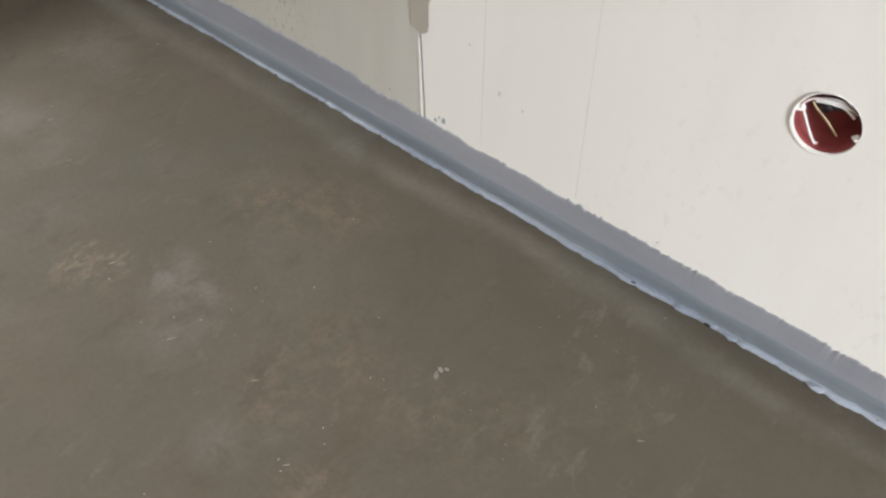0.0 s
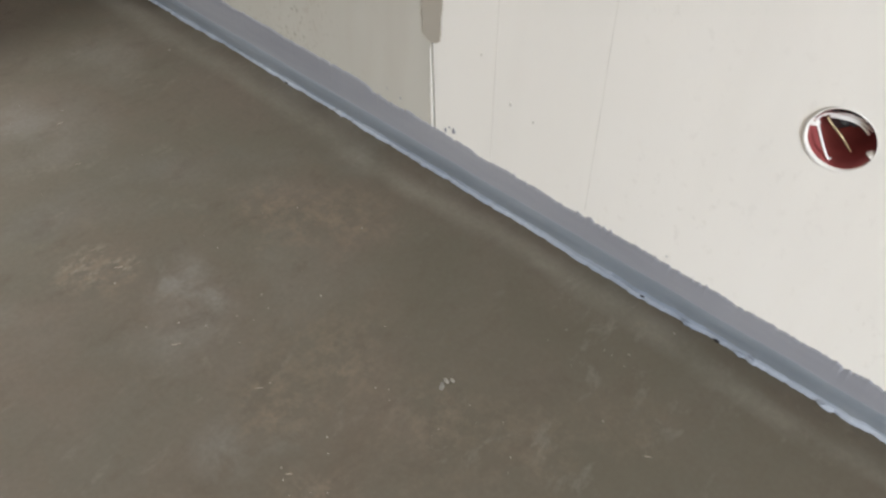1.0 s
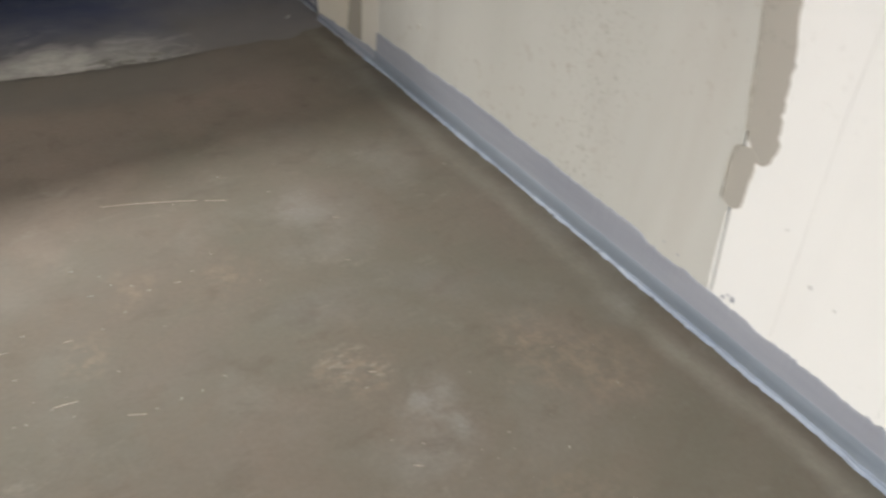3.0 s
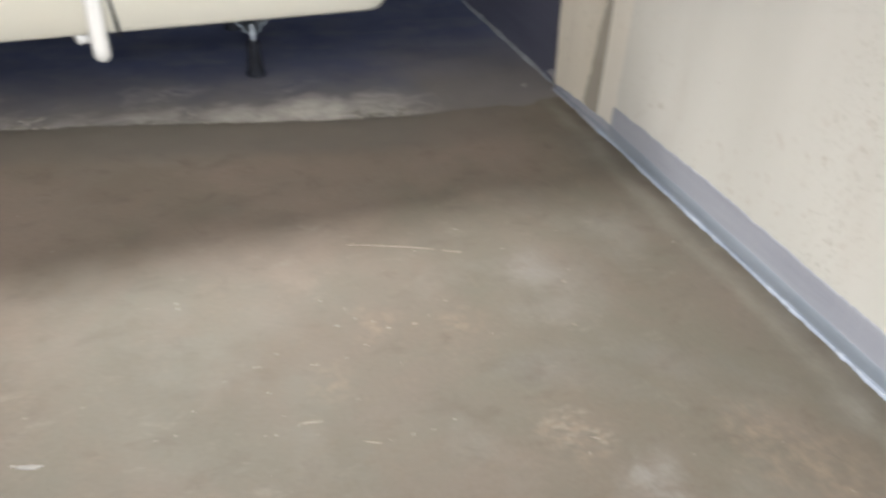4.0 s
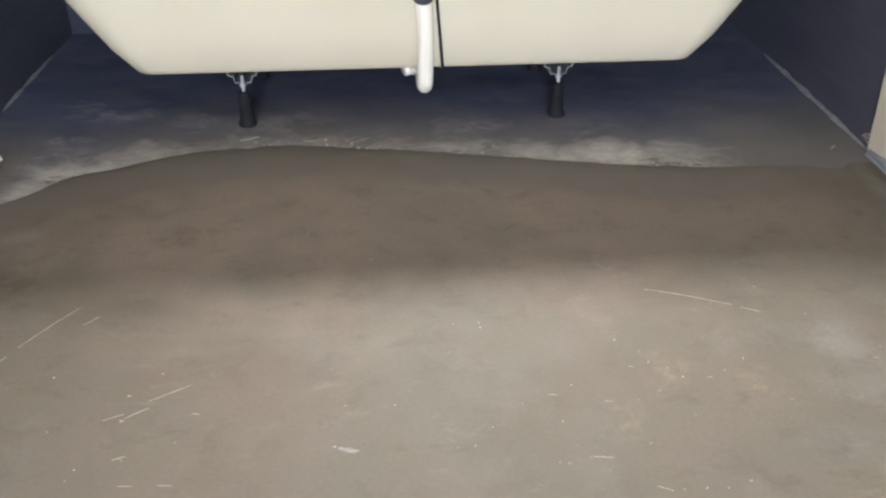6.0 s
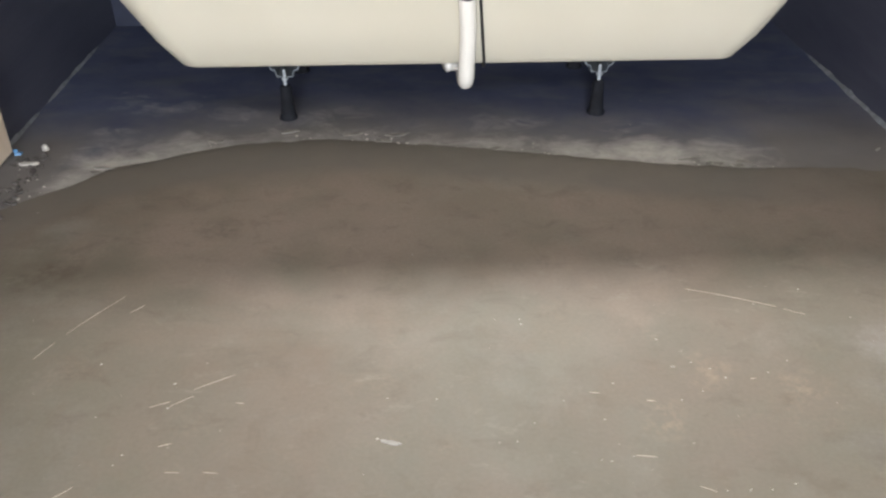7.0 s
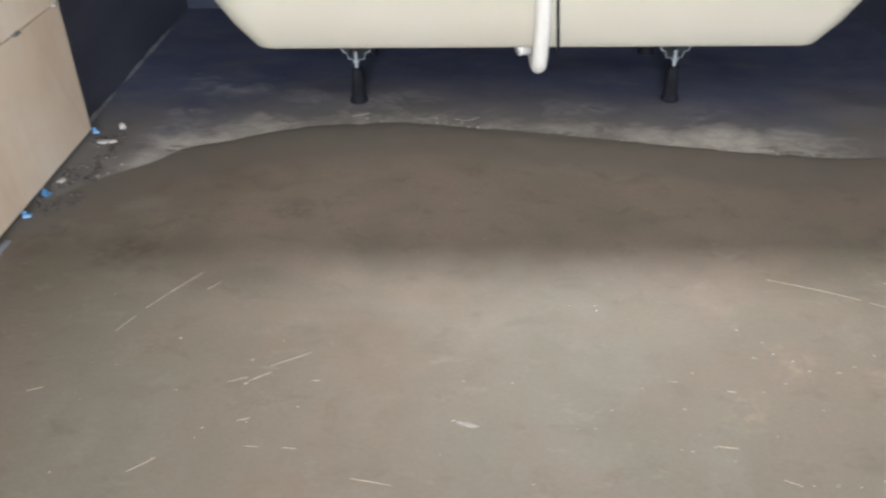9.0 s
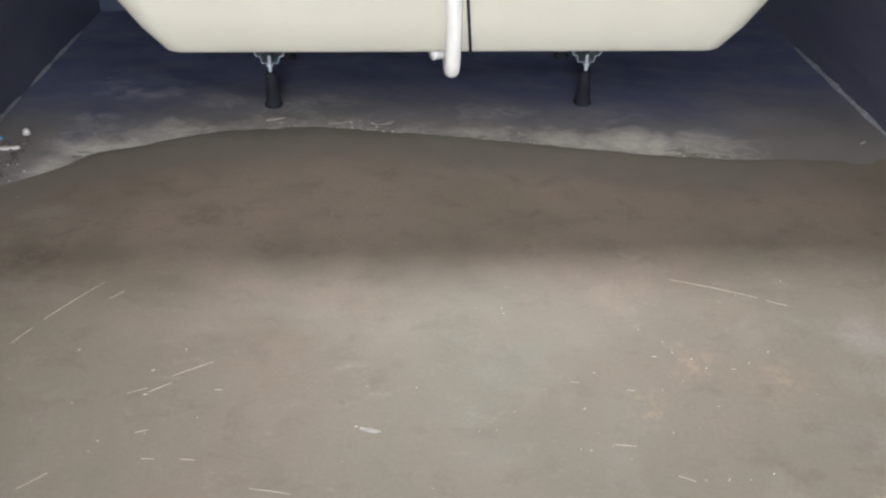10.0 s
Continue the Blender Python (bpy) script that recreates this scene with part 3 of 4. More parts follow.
def build_strip():
    """Grey sealing coat along the foot of the right-hand wall, with a cove and a ragged upper edge."""
    bm, bm2, bm3 = bmesh.new(), bmesh.new(), bmesh.new()
    prev = prev2 = prev3 = prev_low = None
    n = 2600
    for i in range(n + 1):
        y = SOUTH + (EDGE_Y - 0.01 - SOUTH) * i / n
        h = float(np.interp(y, (-2.0, -1.6, -1.3, -1.24, -1.225, -1.1, -0.8, -0.5), (0.060, 0.061, 0.067, 0.067, 0.075, 0.076, 0.078, 0.069)))
        h += 0.003 * noise.noise((y * 7, 1, 0)) + 0.004 * noise.noise((y * 24, 2, 0)) + 0.0028 * noise.noise((y * 120, 0, 4)) + 0.0026 * noise.noise((y * 330, 0, 8))
        if -1.80 < y < -1.58 or -1.33 < y < -1.22:
            h += max(0.0, noise.noise((y * 210, 3, 3)) - 0.1) * 0.007
        if y > -0.50:
            h = 0.030 - 0.018 * (y + 0.5) / 0.25 + 0.003 * noise.noise((y * 40, 0, 4))
        w = (0.0085 if y < -1.2 else 0.0065) + 0.004 * noise.noise((y * 8, 7, 0)) + 0.003 * noise.noise((y * 37, 4, 0)) + 0.0018 * noise.noise((y * 120, 4, 9))
        w = max(0.003, w * 0.85) + 0.004 * max(0.0, 1 - abs(y + 1.66) / 0.13)
        rough = 0.0010 * noise.noise((y * 160, 2, 2)) + 0.0007 * noise.noise((y * 420, 1, 5))
        x = rx(y) - 0.0075
        zt = 0.0085 + 0.0035 * noise.noise((y * 5, 9, 2)) + 0.0012 * noise.noise((y * 60, 3, 1))
        q = min(0.030, h * 0.55) + 0.0015 * noise.noise((y * 12, 6, 0))
        a = [bm.verts.new((x - d, y, z)) for d, z in ((0.0036, q), (0.0024, q + 0.003), (0.0016, h - 0.003), (0.0003, h), (-0.005, h))]
        c = [bm3.verts.new((x - d, y, z)) for d, z in ((max(0.0062, w * 0.85), zt), (0.0060, q * 0.55), (0.0054, q - 0.002), (0.0036, q))]
        lower = bm2 if y < -0.46 else bm
        if lower is bm and prev2 and prev_low is bm2:
            prev2 = None
        b = [lower.verts.new((x - d, y, z)) for d, z in ((w + 0.0022 + rough, -0.002), (w + 0.0018 + rough, 0.0018), (w * 0.94 - rough, 0.0038 + rough), (w * 0.82 + 0.0005, 0.0040), (w * 0.86 + 0.0012, 0.0060), (max(0.0062, w * 0.85), max(zt, 0.0070)))]
        if prev:
            for p, r, m in ((prev, a, bm), (prev2, b, lower), (prev3, c, bm3)):
                for k in range(len(p) - 1 if p else 0):
                    m.faces.new((p[k], r[k], r[k + 1], p[k + 1]))
        prev, prev2, prev3, prev_low = a, b, c, lower
    strip = structure(mesh_object("sealing_strip", bm, M_STRIP, True), "grey brushed waterproofing band along the wall's foot", "trim")
    part("cove", bm3, M_COVE, strip, "smooth blue-grey sealing tape in the corner", True)
    part("bead", bm2, M_BEAD, strip, "glossy pale blue-grey sealant bead", True)
    # torn flaps in the bead, and dark lumps that imitate the shade of pits
    for k, (y, r) in enumerate(((-1.70, 0.006), (-1.60, 0.0035), (-1.765, 0.005), (-1.80, 0.006), (-1.83, 0.004), (-1.935, 0.006), (-1.28, 0.003), (-1.345, 0.004), (-1.37, 0.003), (-1.06, 0.004))):
        fb = bmesh.new()
        bmesh.ops.create_icosphere(fb, subdivisions=2, radius=r if k % 3 else r * 0.45)
        for v in fb.verts:
            v.co = Vector((v.co.x * 0.7, v.co.y * 1.7, v.co.z * 0.45)) * (1 + 0.6 * noise.noise(v.co * 420 + Vector((k, 0, 0))))
            v.co += Vector((rx(y) - 0.0175, y, 0.0028))
        part("torn_flap", fb, M_BEAD if k % 3 else M_PIT_SHADE, strip, "torn scrap of sealant" if k % 3 else "dark lump imitating a pit's shade in the bead")


build_strip()


def closing_walls():
    structure(mesh_object("ceiling", boxed((LEFT_WALL - 0.2, SOUTH - 0.3, CEIL), (1.35, BACK_Y + 0.3, CEIL + 0.15)), M_CEIL), "plain white ceiling", "ceiling")
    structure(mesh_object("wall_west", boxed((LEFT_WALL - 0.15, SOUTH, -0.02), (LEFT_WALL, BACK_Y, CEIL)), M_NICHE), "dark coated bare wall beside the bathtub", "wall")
    structure(mesh_object("wall_north", boxed((LEFT_WALL - 0.15, BACK_Y, -0.02), (1.35, BACK_Y + 0.15, CEIL)), M_REAR_SHADE), "dark coated wall behind the bathtub, shade put into its colour", "wall")
    bm = bmesh.new()
    for lo, hi in (((LEFT_WALL - 0.15, DOOR_X - 0.45), (-0.02, CEIL)), ((DOOR_X + 0.45, 1.35), (-0.02, CEIL)), ((DOOR_X - 0.45, DOOR_X + 0.45), (2.05, CEIL))):
        box(bm, (lo[0], SOUTH - 0.15, hi[0]), (lo[1], SOUTH, hi[1]))
    structure(mesh_object("wall_south", bm, M_BOARD_WHITE), "white plasterboard wall with a doorway", "wall")


closing_walls()


# ---------------------------------------------------------------- wall tiles
def build_tiles():
    wall = structure(mesh_object("tile_bed", boxed((LEFT_WALL, SOUTH, 0.012), (LEFT_TILE - 0.0095, -0.176, CEIL - 0.01)), M_GLUE), "grey adhesive bed carrying beige wall tiles", "wall")
    zs = [0.008, 0.2825]
    while zs[-1] < CEIL - 0.3:
        zs.append(zs[-1] + 0.3)
    cache = {}
    for r in range(len(zs) - 1):
        z0, z1 = zs[r], zs[r + 1] - 0.003
        y = -0.166
        while y > SOUTH + 0.02:
            w = min(0.897, y - SOUTH)
            key = (round(w, 3), round(z1 - z0, 3))
            if key not in cache:
                bm = boxed((0, -w, 0), (0.0095, 0, z1 - z0), 0.0008)
                me = bpy.data.meshes.new("tile")
                bm.to_mesh(me)
                bm.free()
                me.materials.append(M_TILE)
                cache[key] = me
            t = new("tile", cache[key])
            t.parent = wall
            t.location = (LEFT_TILE - 0.0095, y, z0)
            y -= w + 0.003


# ---------------------------------------------------------------- the bathtub
TUB_CX = 0.088


def rounded_ring(bm, x0, x1, y0, y1, r, z, n=10):
    vs = []
    for cx, cy, a0 in ((x1 - r, y1 - r, 0), (x0 + r, y1 - r, 90), (x0 + r, y0 + r, 180), (x1 - r, y0 + r, 270)):
        for k in range(n + 1):
            a = radians(a0 + 90 * k / n)
            vs.append(bm.verts.new((cx + r * math.cos(a), cy + r * math.sin(a), z)))
    return vs


def loft(bm, rings):
    for a, b in zip(rings, rings[1:]):
        n = len(a)
        for k in range(n):
            bm.faces.new((a[k], a[(k + 1) % n], b[(k + 1) % n], b[k]))


TUB_Z, RIM_Z = 0.154, 0.585


def tub_front(z):
    """The y of the tub's outer front at height z."""
    return -0.108 - 0.135 * ((z - TUB_Z) / (RIM_Z - TUB_Z)) ** 0.9


def build_tub():
    tub = empty("bathtub", (TUB_CX, 0.13, DROP), "cream acrylic bathtub raised on adjustable black feet", "bathtub")
    m = tub.matrix_world.inverted()
    xa, xb, yb = -0.502, 0.690, 0.375
    bm = bmesh.new()
    rings = [rounded_ring(bm, xa + 0.06, xb - 0.06, -0.108 + 0.06, yb - 0.06, 0.05, TUB_Z),
             rounded_ring(bm, xa + 0.020, xb - 0.020, -0.108 + 0.022, yb - 0.022, 0.045, TUB_Z + 0.0005),
             rounded_ring(bm, xa + 0.007, xb - 0.007, -0.108 + 0.009, yb - 0.009, 0.05, TUB_Z + 0.005),
             rounded_ring(bm, xa + 0.001, xb - 0.001, -0.108 + 0.002, yb - 0.002, 0.055, TUB_Z + 0.014)]
    for i in range(1, 11):
        t = i / 10
        z = TUB_Z + 0.02 + (RIM_Z - 0.045 - TUB_Z) * t
        o = 0.006 + 0.225 * t
        rings.append(rounded_ring(bm, xa - o, xb + o, tub_front(z), yb + 0.13 * t, 0.055 + 0.075 * t, z))
    for o, z in ((0.242, RIM_Z - 0.025), (0.248, RIM_Z - 0.022), (0.248, RIM_Z - 0.004), (0.242, RIM_Z)):
        rings.append(rounded_ring(bm, xa - o, xb + o, tub_front(RIM_Z) - (0.03 if o > 0.245 else 0.024), yb + (0.155 if o > 0.245 else 0.149), 0.07, z))
    for i in range(8, -1, -1):
        t = i / 8
        rings.append(rounded_ring(bm, xa + 0.05 - 0.21 * t, xb - 0.05 + 0.21 * t, -0.05 - 0.13 * t, yb - 0.06 + 0.12 * t, 0.11 + 0.07 * t, TUB_Z + 0.025 + (RIM_Z - 0.005 - TUB_Z - 0.025) * t))
    loft(bm, rings)
    bm.faces.new(rings[0][::-1])
    bm.faces.new(rings[-1])
    bmesh.ops.transform(bm, matrix=m, verts=bm.verts)
    part("shell", bm, M_TUB, tub, smooth=True)
    part("base_board", boxed([c for c in m @ Vector((-0.40, 0.06, 0.123))], [c for c in m @ Vector((0.58, 0.33, TUB_Z + 0.004))], 0.003), M_BROWN, tub, "dark reinforcing board under the shell")
    # cradle rails and feet
    for x in (-0.291, 0.412):
        bm = bmesh.new()
        half = [(0.046, 0.122), (0.034, 0.121), (0.031, 0.109), (0.021, 0.106), (0.018, 0.092)]
        prof = [(-px, z) for px, z in half] + half[::-1]
        inner = [(px * 0.93, z + 0.0022) for px, z in prof]
        ends = [[[bm.verts.new((x + px, y, z)) for px, z in line] for line in (prof, inner)] for y in (0.012, 0.34)]
        for k in range(len(prof) - 1):
            for line in (0, 1):
                bm.faces.new((ends[0][line][k], ends[0][line][k + 1], ends[1][line][k + 1], ends[1][line][k]))
            for e in ends:
                bm.faces.new((e[0][k], e[0][k + 1], e[1][k + 1], e[1][k]))
        bmesh.ops.transform(bm, matrix=m, verts=bm.verts)
        part("cradle_rail", bm, M_RAIL, tub, "galvanised hat-shaped rail")
        for y in (0.005, 0.30):
            foot = new("foot")
            foot.parent = tub
            foot.location = m @ Vector((x, y, DROP))
            h = TUB_Z - DROP
            prof = [(0.0038 + 0.0007 * (k % 2), 0.06 + k * 0.0025) for k in range(24)]
            part("threaded_rod", lathe(bmesh.new(), prof, 12), M_ZINC, foot, "galvanised threaded rod")
            part("nut", lathe(bmesh.new(), [(0.0070, 0.092), (0.0078, 0.093), (0.0078, 0.098), (0.0070, 0.099)], 6), M_ZINC, foot, "steel lock nut")
            part("rubber_base", lathe(bmesh.new(), [(0.0195, 0.0), (0.0205, 0.002), (0.020, 0.006), (0.0165, 0.012), (0.0135, 0.055), (0.0125, 0.074), (0.010, 0.079), (0.006, 0.080)], 20), M_FOOT, foot, "black plastic foot", True)
    # waste pipe from the overflow down the front and back under the tub
    px = 0.104
    pts = [(px - 0.012, tub_front(0.52) - 0.012, 0.52), (px - 0.006, tub_front(0.34) - 0.015, 0.34), (px, tub_front(0.24) - 0.012, 0.24), (px, -0.124, 0.160), (px, -0.108, 0.127), (px, -0.080, 0.113), (px, -0.03, 0.1115), (px, 0.12, 0.113)]
    pipe = part("waste_pipe", tube(bmesh.new(), [m @ v for v in curve_pts(pts, 8)], 0.0165, 20), M_PIPE, tub, "white plastic waste pipe", True)
    zc = 0.322
    yc = tub_front(zc) - 0.0145
    dirv = Vector((0, tub_front(zc + 0.05) - tub_front(zc), 0.05)).normalized()
    c = Vector((px - 0.005, yc, zc))
    part("collar", tube(bmesh.new(), [m @ (c + dirv * s) for s in (0, 0.004, 0.03, 0.034)], [0.018, 0.0205, 0.0205, 0.018], 20), M_COLLAR, pipe, "dark grey rubber collar", True)
    part("waste_fitting", tube(bmesh.new(), [m @ Vector(p) for p in ((px - 0.040, -0.055, 0.136), (px - 0.034, -0.05, 0.137), (px + 0.0, -0.03, 0.130))], 0.0125, 14), M_PIPE, tub, "white plastic waste fitting", True)
    return tub


build_tub()


def build_cable():
    pts = [(0.1405 - 0.095 * (z - 0.165), tub_front(z) - 0.0035, z) for z in [0.56 - 0.03 * i for i in range(14)]] + [(0.1405, -0.108, 0.160), (0.1405, -0.095, 0.151), (0.141, -0.06, 0.148)]
    ob = mesh_object("cable", tube(bmesh.new(), curve_pts(pts, 3), 0.0032, 8), M_BLACK, True)
    tagged(ob, "thin black cable hanging against the bathtub", "cable")


build_cable()


# ---------------------------------------------------------------- the socket box
def build_socket_box():
    x = rx(BOX_Y)
    ob = empty("socket_box", (x, BOX_Y, BOX_Z), "open red round socket box with loose wires in the wall", "socket box")
    turn = Matrix.Rotation(radians(90), 4, "Y")  # local z runs into the wall
    bm = lathe(bmesh.new(), [(BOX_R - 0.0006, -0.0073), (BOX_R - 0.001, 0.046), (0.006, 0.047), (0.006, 0.049), (BOX_R + 0.001, 0.049), (BOX_R + 0.0002, -0.0073)], 40, cap=False)
    bmesh.ops.transform(bm, matrix=turn, verts=bm.verts)
    part("cup", bm, M_RED, ob, smooth=True)
    bm = bmesh.new()
    n = 60
    rings = []
    for k in range(n):
        a = k * math.tau / n
        w = 0.0005 + 0.0050 * max(0.0, 0.5 - 0.5 * math.sin(a - 0.5)) ** 1.5 + 0.0015 * noise.noise((math.cos(a) * 4, math.sin(a) * 4, 2))
        rings.append([bm.verts.new((-d, r * math.cos(a), r * math.sin(a))) for r, d in ((BOX_R - 0.0004, 0.0068), (BOX_R + w * 0.15, 0.0084), (BOX_R + w * 0.7, 0.0088), (BOX_R + w, 0.0074))])
    for k in range(n):
        a, b = rings[k], rings[(k + 1) % n]
        for j in range(3):
            bm.faces.new((a[j], a[j + 1], b[j + 1], b[j]))
    part("plaster_rim", bm, M_WHITE, ob, "rough white plaster rim", True)
    for dy in (-0.0155, -0.0115):
        ring = [(-0.0078, dy + 0.0016 * math.cos(k * 0.7), 0.0275 + 0.0012 * math.sin(k * 0.7)) for k in range(8)]
        part("moulded_mark", tube(bmesh.new(), ring, 0.0003, 6), M_WHITE, ob, "small pale moulded mark", True)
    for a in (8, 188):
        bm = bmesh.new()
        bmesh.ops.create_icosphere(bm, subdivisions=2, radius=0.006)
        for v in bm.verts:
            v.co *= 1 + 0.35 * noise.noise(v.co * 300 + Vector((a, 0, 0)))
        bmesh.ops.transform(bm, matrix=Matrix.Translation((-0.004, BOX_R * 0.97 * math.cos(radians(a)), BOX_R * 0.97 * math.sin(radians(a)))) @ Matrix.Diagonal((0.7, 1, 0.7, 1)), verts=bm.verts)
        part("plaster_crumb", bm, M_WHITE, ob)
    return ob


socket = build_socket_box()
build_tiles()


def build_wires():
    """Loose cores in the open box."""
    ob = socket
    def run(name, pts, r, mat, label):
        part(name, tube(bmesh.new(), curve_pts(pts, 6), r, 10), mat, ob, label, True)
    # local: -x out of the wall, +y away from the camera's start, z up
    run("white_wire", [(0.004, 0.003, -0.0300), (-0.001, 0.005, -0.0275), (-0.004, 0.011, -0.018), (-0.004, 0.021, -0.003), (-0.004, 0.0262, 0.006), (-0.003, 0.0255, 0.0112), (-0.002, 0.019, 0.0165), (-0.001, 0.008, 0.0190), (0.002, -0.004, 0.0185), (0.005, -0.013, 0.0150), (0.009, -0.019, 0.010)], 0.0013, M_WIRE, "bent white insulated wire")
    run("white_wire", [(-0.001, 0.018, 0.0140), (0.000, 0.007, 0.0165), (0.003, -0.005, 0.0155), (0.006, -0.013, 0.0105), (0.010, -0.017, 0.005)], 0.0017, M_WIRE, "bent white insulated wire")
    run("white_wire", [(0.000, 0.014, 0.0180), (0.002, 0.002, 0.0205), (0.005, -0.008, 0.0185), (0.009, -0.015, 0.0125)], 0.0013, M_WIRE, "bent white insulated wire")
    run("bare_wire", [(0.000, 0.020, 0.0115), (0.001, 0.015, 0.006), (0.003, 0.002, -0.004), (0.006, -0.010, -0.0165)], 0.0011, M_BRASS, "bare brass-coloured wire end")
    # two thick dark tubes fill the box's dark middle and top
    run("dark_mass", [(0.046, 0.012, -0.010), (0.034, 0.014, -0.006), (0.018, 0.012, 0.004), (0.012, 0.006, 0.012)], 0.0095, M_BLACK, "dark mass in the middle of the box")
    run("dark_mass", [(0.044, 0.020, 0.004), (0.030, 0.017, 0.008), (0.018, 0.010, 0.012), (0.014, -0.004, 0.013)], 0.0085, M_COLLAR, "dark grey mass in the upper part of the box")


build_wires()


# ---------------------------------------------------------------- tile clips and the foot of the tiled wall
def build_clips():
    for y, x, turn in ((-0.163, -0.833, 10), (-0.432, -0.830, -25), (-0.509, -0.832, 15)):
        ob = empty("levelling_clip", (x, y, 0.0), "blue plastic tile levelling clip at the wall's foot", "tile clip", "tile clips")
        ob.rotation_euler = (0, 0, radians(turn))
        bm = bmesh.new()
        vs = [bm.verts.new(p) for p in ((-0.012, -0.011, 0.0), (0.012, -0.011, 0.0), (0.012, 0.013, 0.0), (-0.012, 0.013, 0.0), (-0.010, -0.009, 0.012), (0.006, -0.009, 0.009), (0.006, 0.011, 0.005), (-0.010, 0.011, 0.007))]
        for f in ((3, 2, 1, 0), (4, 5, 6, 7), (0, 1, 5, 4), (1, 2, 6, 5), (2, 3, 7, 6), (3, 0, 4, 7)):
            bm.faces.new([vs[i] for i in f])
        bmesh.ops.bevel(bm, geom=bm.edges[:], offset=0.001, segments=2, affect="EDGES")
        part("wedge", bm, M_BLUE, ob)
        ob.scale = (0.62, 0.66, 0.55)
        part("tab", boxed((-0.013, -0.002, 0.004), (-0.001, 0.004, 0.020), 0.0007), M_BLUE, ob)
    for y, mat, label in ((-0.480, M_BROWN, "dusty broken tile clip in the joint"), (-0.352, M_GREEN, "grey-green tile clip in the joint"), (-0.183, M_CRUMB, "pale tile clip in the joint")):
        ob = mesh_object("joint_clip", boxed((LEFT_TILE - 0.006, y - 0.013, 0.2785), (LEFT_TILE + 0.006, y + 0.008, 0.2840), 0.0012), mat)
        tagged(ob, label, "tile clip", "joint clips")
    # strips of sealing coat left on the floor beside the tiles
    for y0, y1, seed in ((-0.775, -0.592, 1), (-0.98, -0.815, 2)):
        bm = bmesh.new()
        prev = None
        for i in range(31):
            y = y0 + (y1 - y0) * i / 30
            a = LEFT_TILE + 0.006 + 0.003 * noise.noise((y * 40, seed, 0))
            b = LEFT_TILE + 0.019 + 0.005 * noise.noise((y * 30, seed, 4)) - 0.008 * (y - y0)
            r = [bm.verts.new((x, y, z)) for x, z in ((a, 0.0), (a + 0.002, 0.003), (b - 0.003, 0.0022), (b, 0.0))]
            if prev:
                for k in range(3):
                    bm.faces.new((prev[k], prev[k + 1], r[k + 1], r[k]))
            else:
                bm.faces.new(r)
            prev = r
        bm.faces.new(prev)
        tagged(mesh_object("coating_scrap", bm, M_COVE, True), "pale blue-grey strip of dried coating beside the tiles", "coating scrap", "coating scraps")


build_clips()


def build_tuft():
    """Stray glass fibres of the board's mesh at the plaster's lower corner."""
    rnd = random.Random(7)
    bm = bmesh.new()
    for i in range(3):
        z = 0.020 + 0.009 * i
        base = Vector((rx(EDGE_Y) - 0.006, EDGE_Y + 0.001, z))
        tip = base + Vector((rnd.uniform(-0.014, 0.0), rnd.uniform(0.004, 0.016), rnd.uniform(-0.006, 0.016)))
        tube(bm, curve_pts([base, (base + tip) / 2 + Vector((-0.003, 0.002, 0.003)), tip], 3), 0.0005, 5)
    tagged(mesh_object("fibre_tuft", bm, M_CRUMB), "pale stray mesh fibres at the plaster's edge", "fibre")


build_tuft()


def build_fillets():
    """Pale mortar smeared into the niche's corners at the floor."""
    for side, runs in (("right", ((-0.235, 0.36),)), ("left", ((-0.145, 0.055), (0.115, 0.50)))):
        for y0, y1 in runs:
            bm = bmesh.new()
            prev = None
            for i in range(61):
                t = i / 60
                y = y0 + (y1 - y0) * t
                x = rx(y) if side == "right" else LEFT_WALL
                sgn = -1 if side == "right" else 1
                fat = min(1, 6 * t, 6 * (1 - t)) * (0.55 + 0.6 * noise.noise((y * 17, 3, 1 if side == "left" else 8)) + 0.25 * noise.noise((y * 70, 3, 1)))
                w = 0.0015 + (0.008 if side == "right" else 0.006) * max(0.05, fat)
                r = [bm.verts.new((x + sgn * d, y, DROP * fade(x) + z)) for d, z in ((w, -0.002), (w * 0.9, 0.002), (w * 0.35, w * 0.5), (0.0006, w * 1.3), (-0.004, w * 1.3))]
                if prev:
                    for k in range(4):
                        bm.faces.new((prev[k], r[k], r[k + 1], prev[k + 1]))
                prev = r
            tagged(mesh_object("mortar_fillet", bm, M_FILLET, True), "pale mortar smear along the niche's floor corner", "trim", "", "structure")


build_fillets()


# ---------------------------------------------------------------- litter on the floor
def sliver(a, b, width=0.0011, z=0.0, label="thin pale wood sliver lying on the screed"):
    a, b = Vector((*a, z)), Vector((*b, z))
    d = b - a
    n = Vector((-d.y, d.x, 0)).normalized()
    bm = bmesh.new()
    prev = None
    k = 9
    bow = random.uniform(-0.02, 0.02) * d.length
    for i in range(k):
        t = i / (k - 1)
        w = width * (0.35 + 0.65 * math.sin(math.pi * (0.12 + 0.76 * t))) * random.uniform(0.8, 1.1)
        c = a + d * t + n * bow * math.sin(math.pi * t)
        r = [bm.verts.new(c + n * w * p + Vector((0, 0, q * width))) for p, q in ((-1, 0.0), (-0.6, 1.2), (0.6, 1.3), (1, 0.0))]
        if prev:
            for m in range(4):
                bm.faces.new((prev[m], prev[(m + 1) % 4], r[(m + 1) % 4], r[m]))
        else:
            bm.faces.new(r)
        prev = r
    bm.faces.new(prev[::-1])
    tagged(mesh_object("wood_sliver", bm, M_STRAW), label, "sliver", "wood slivers")


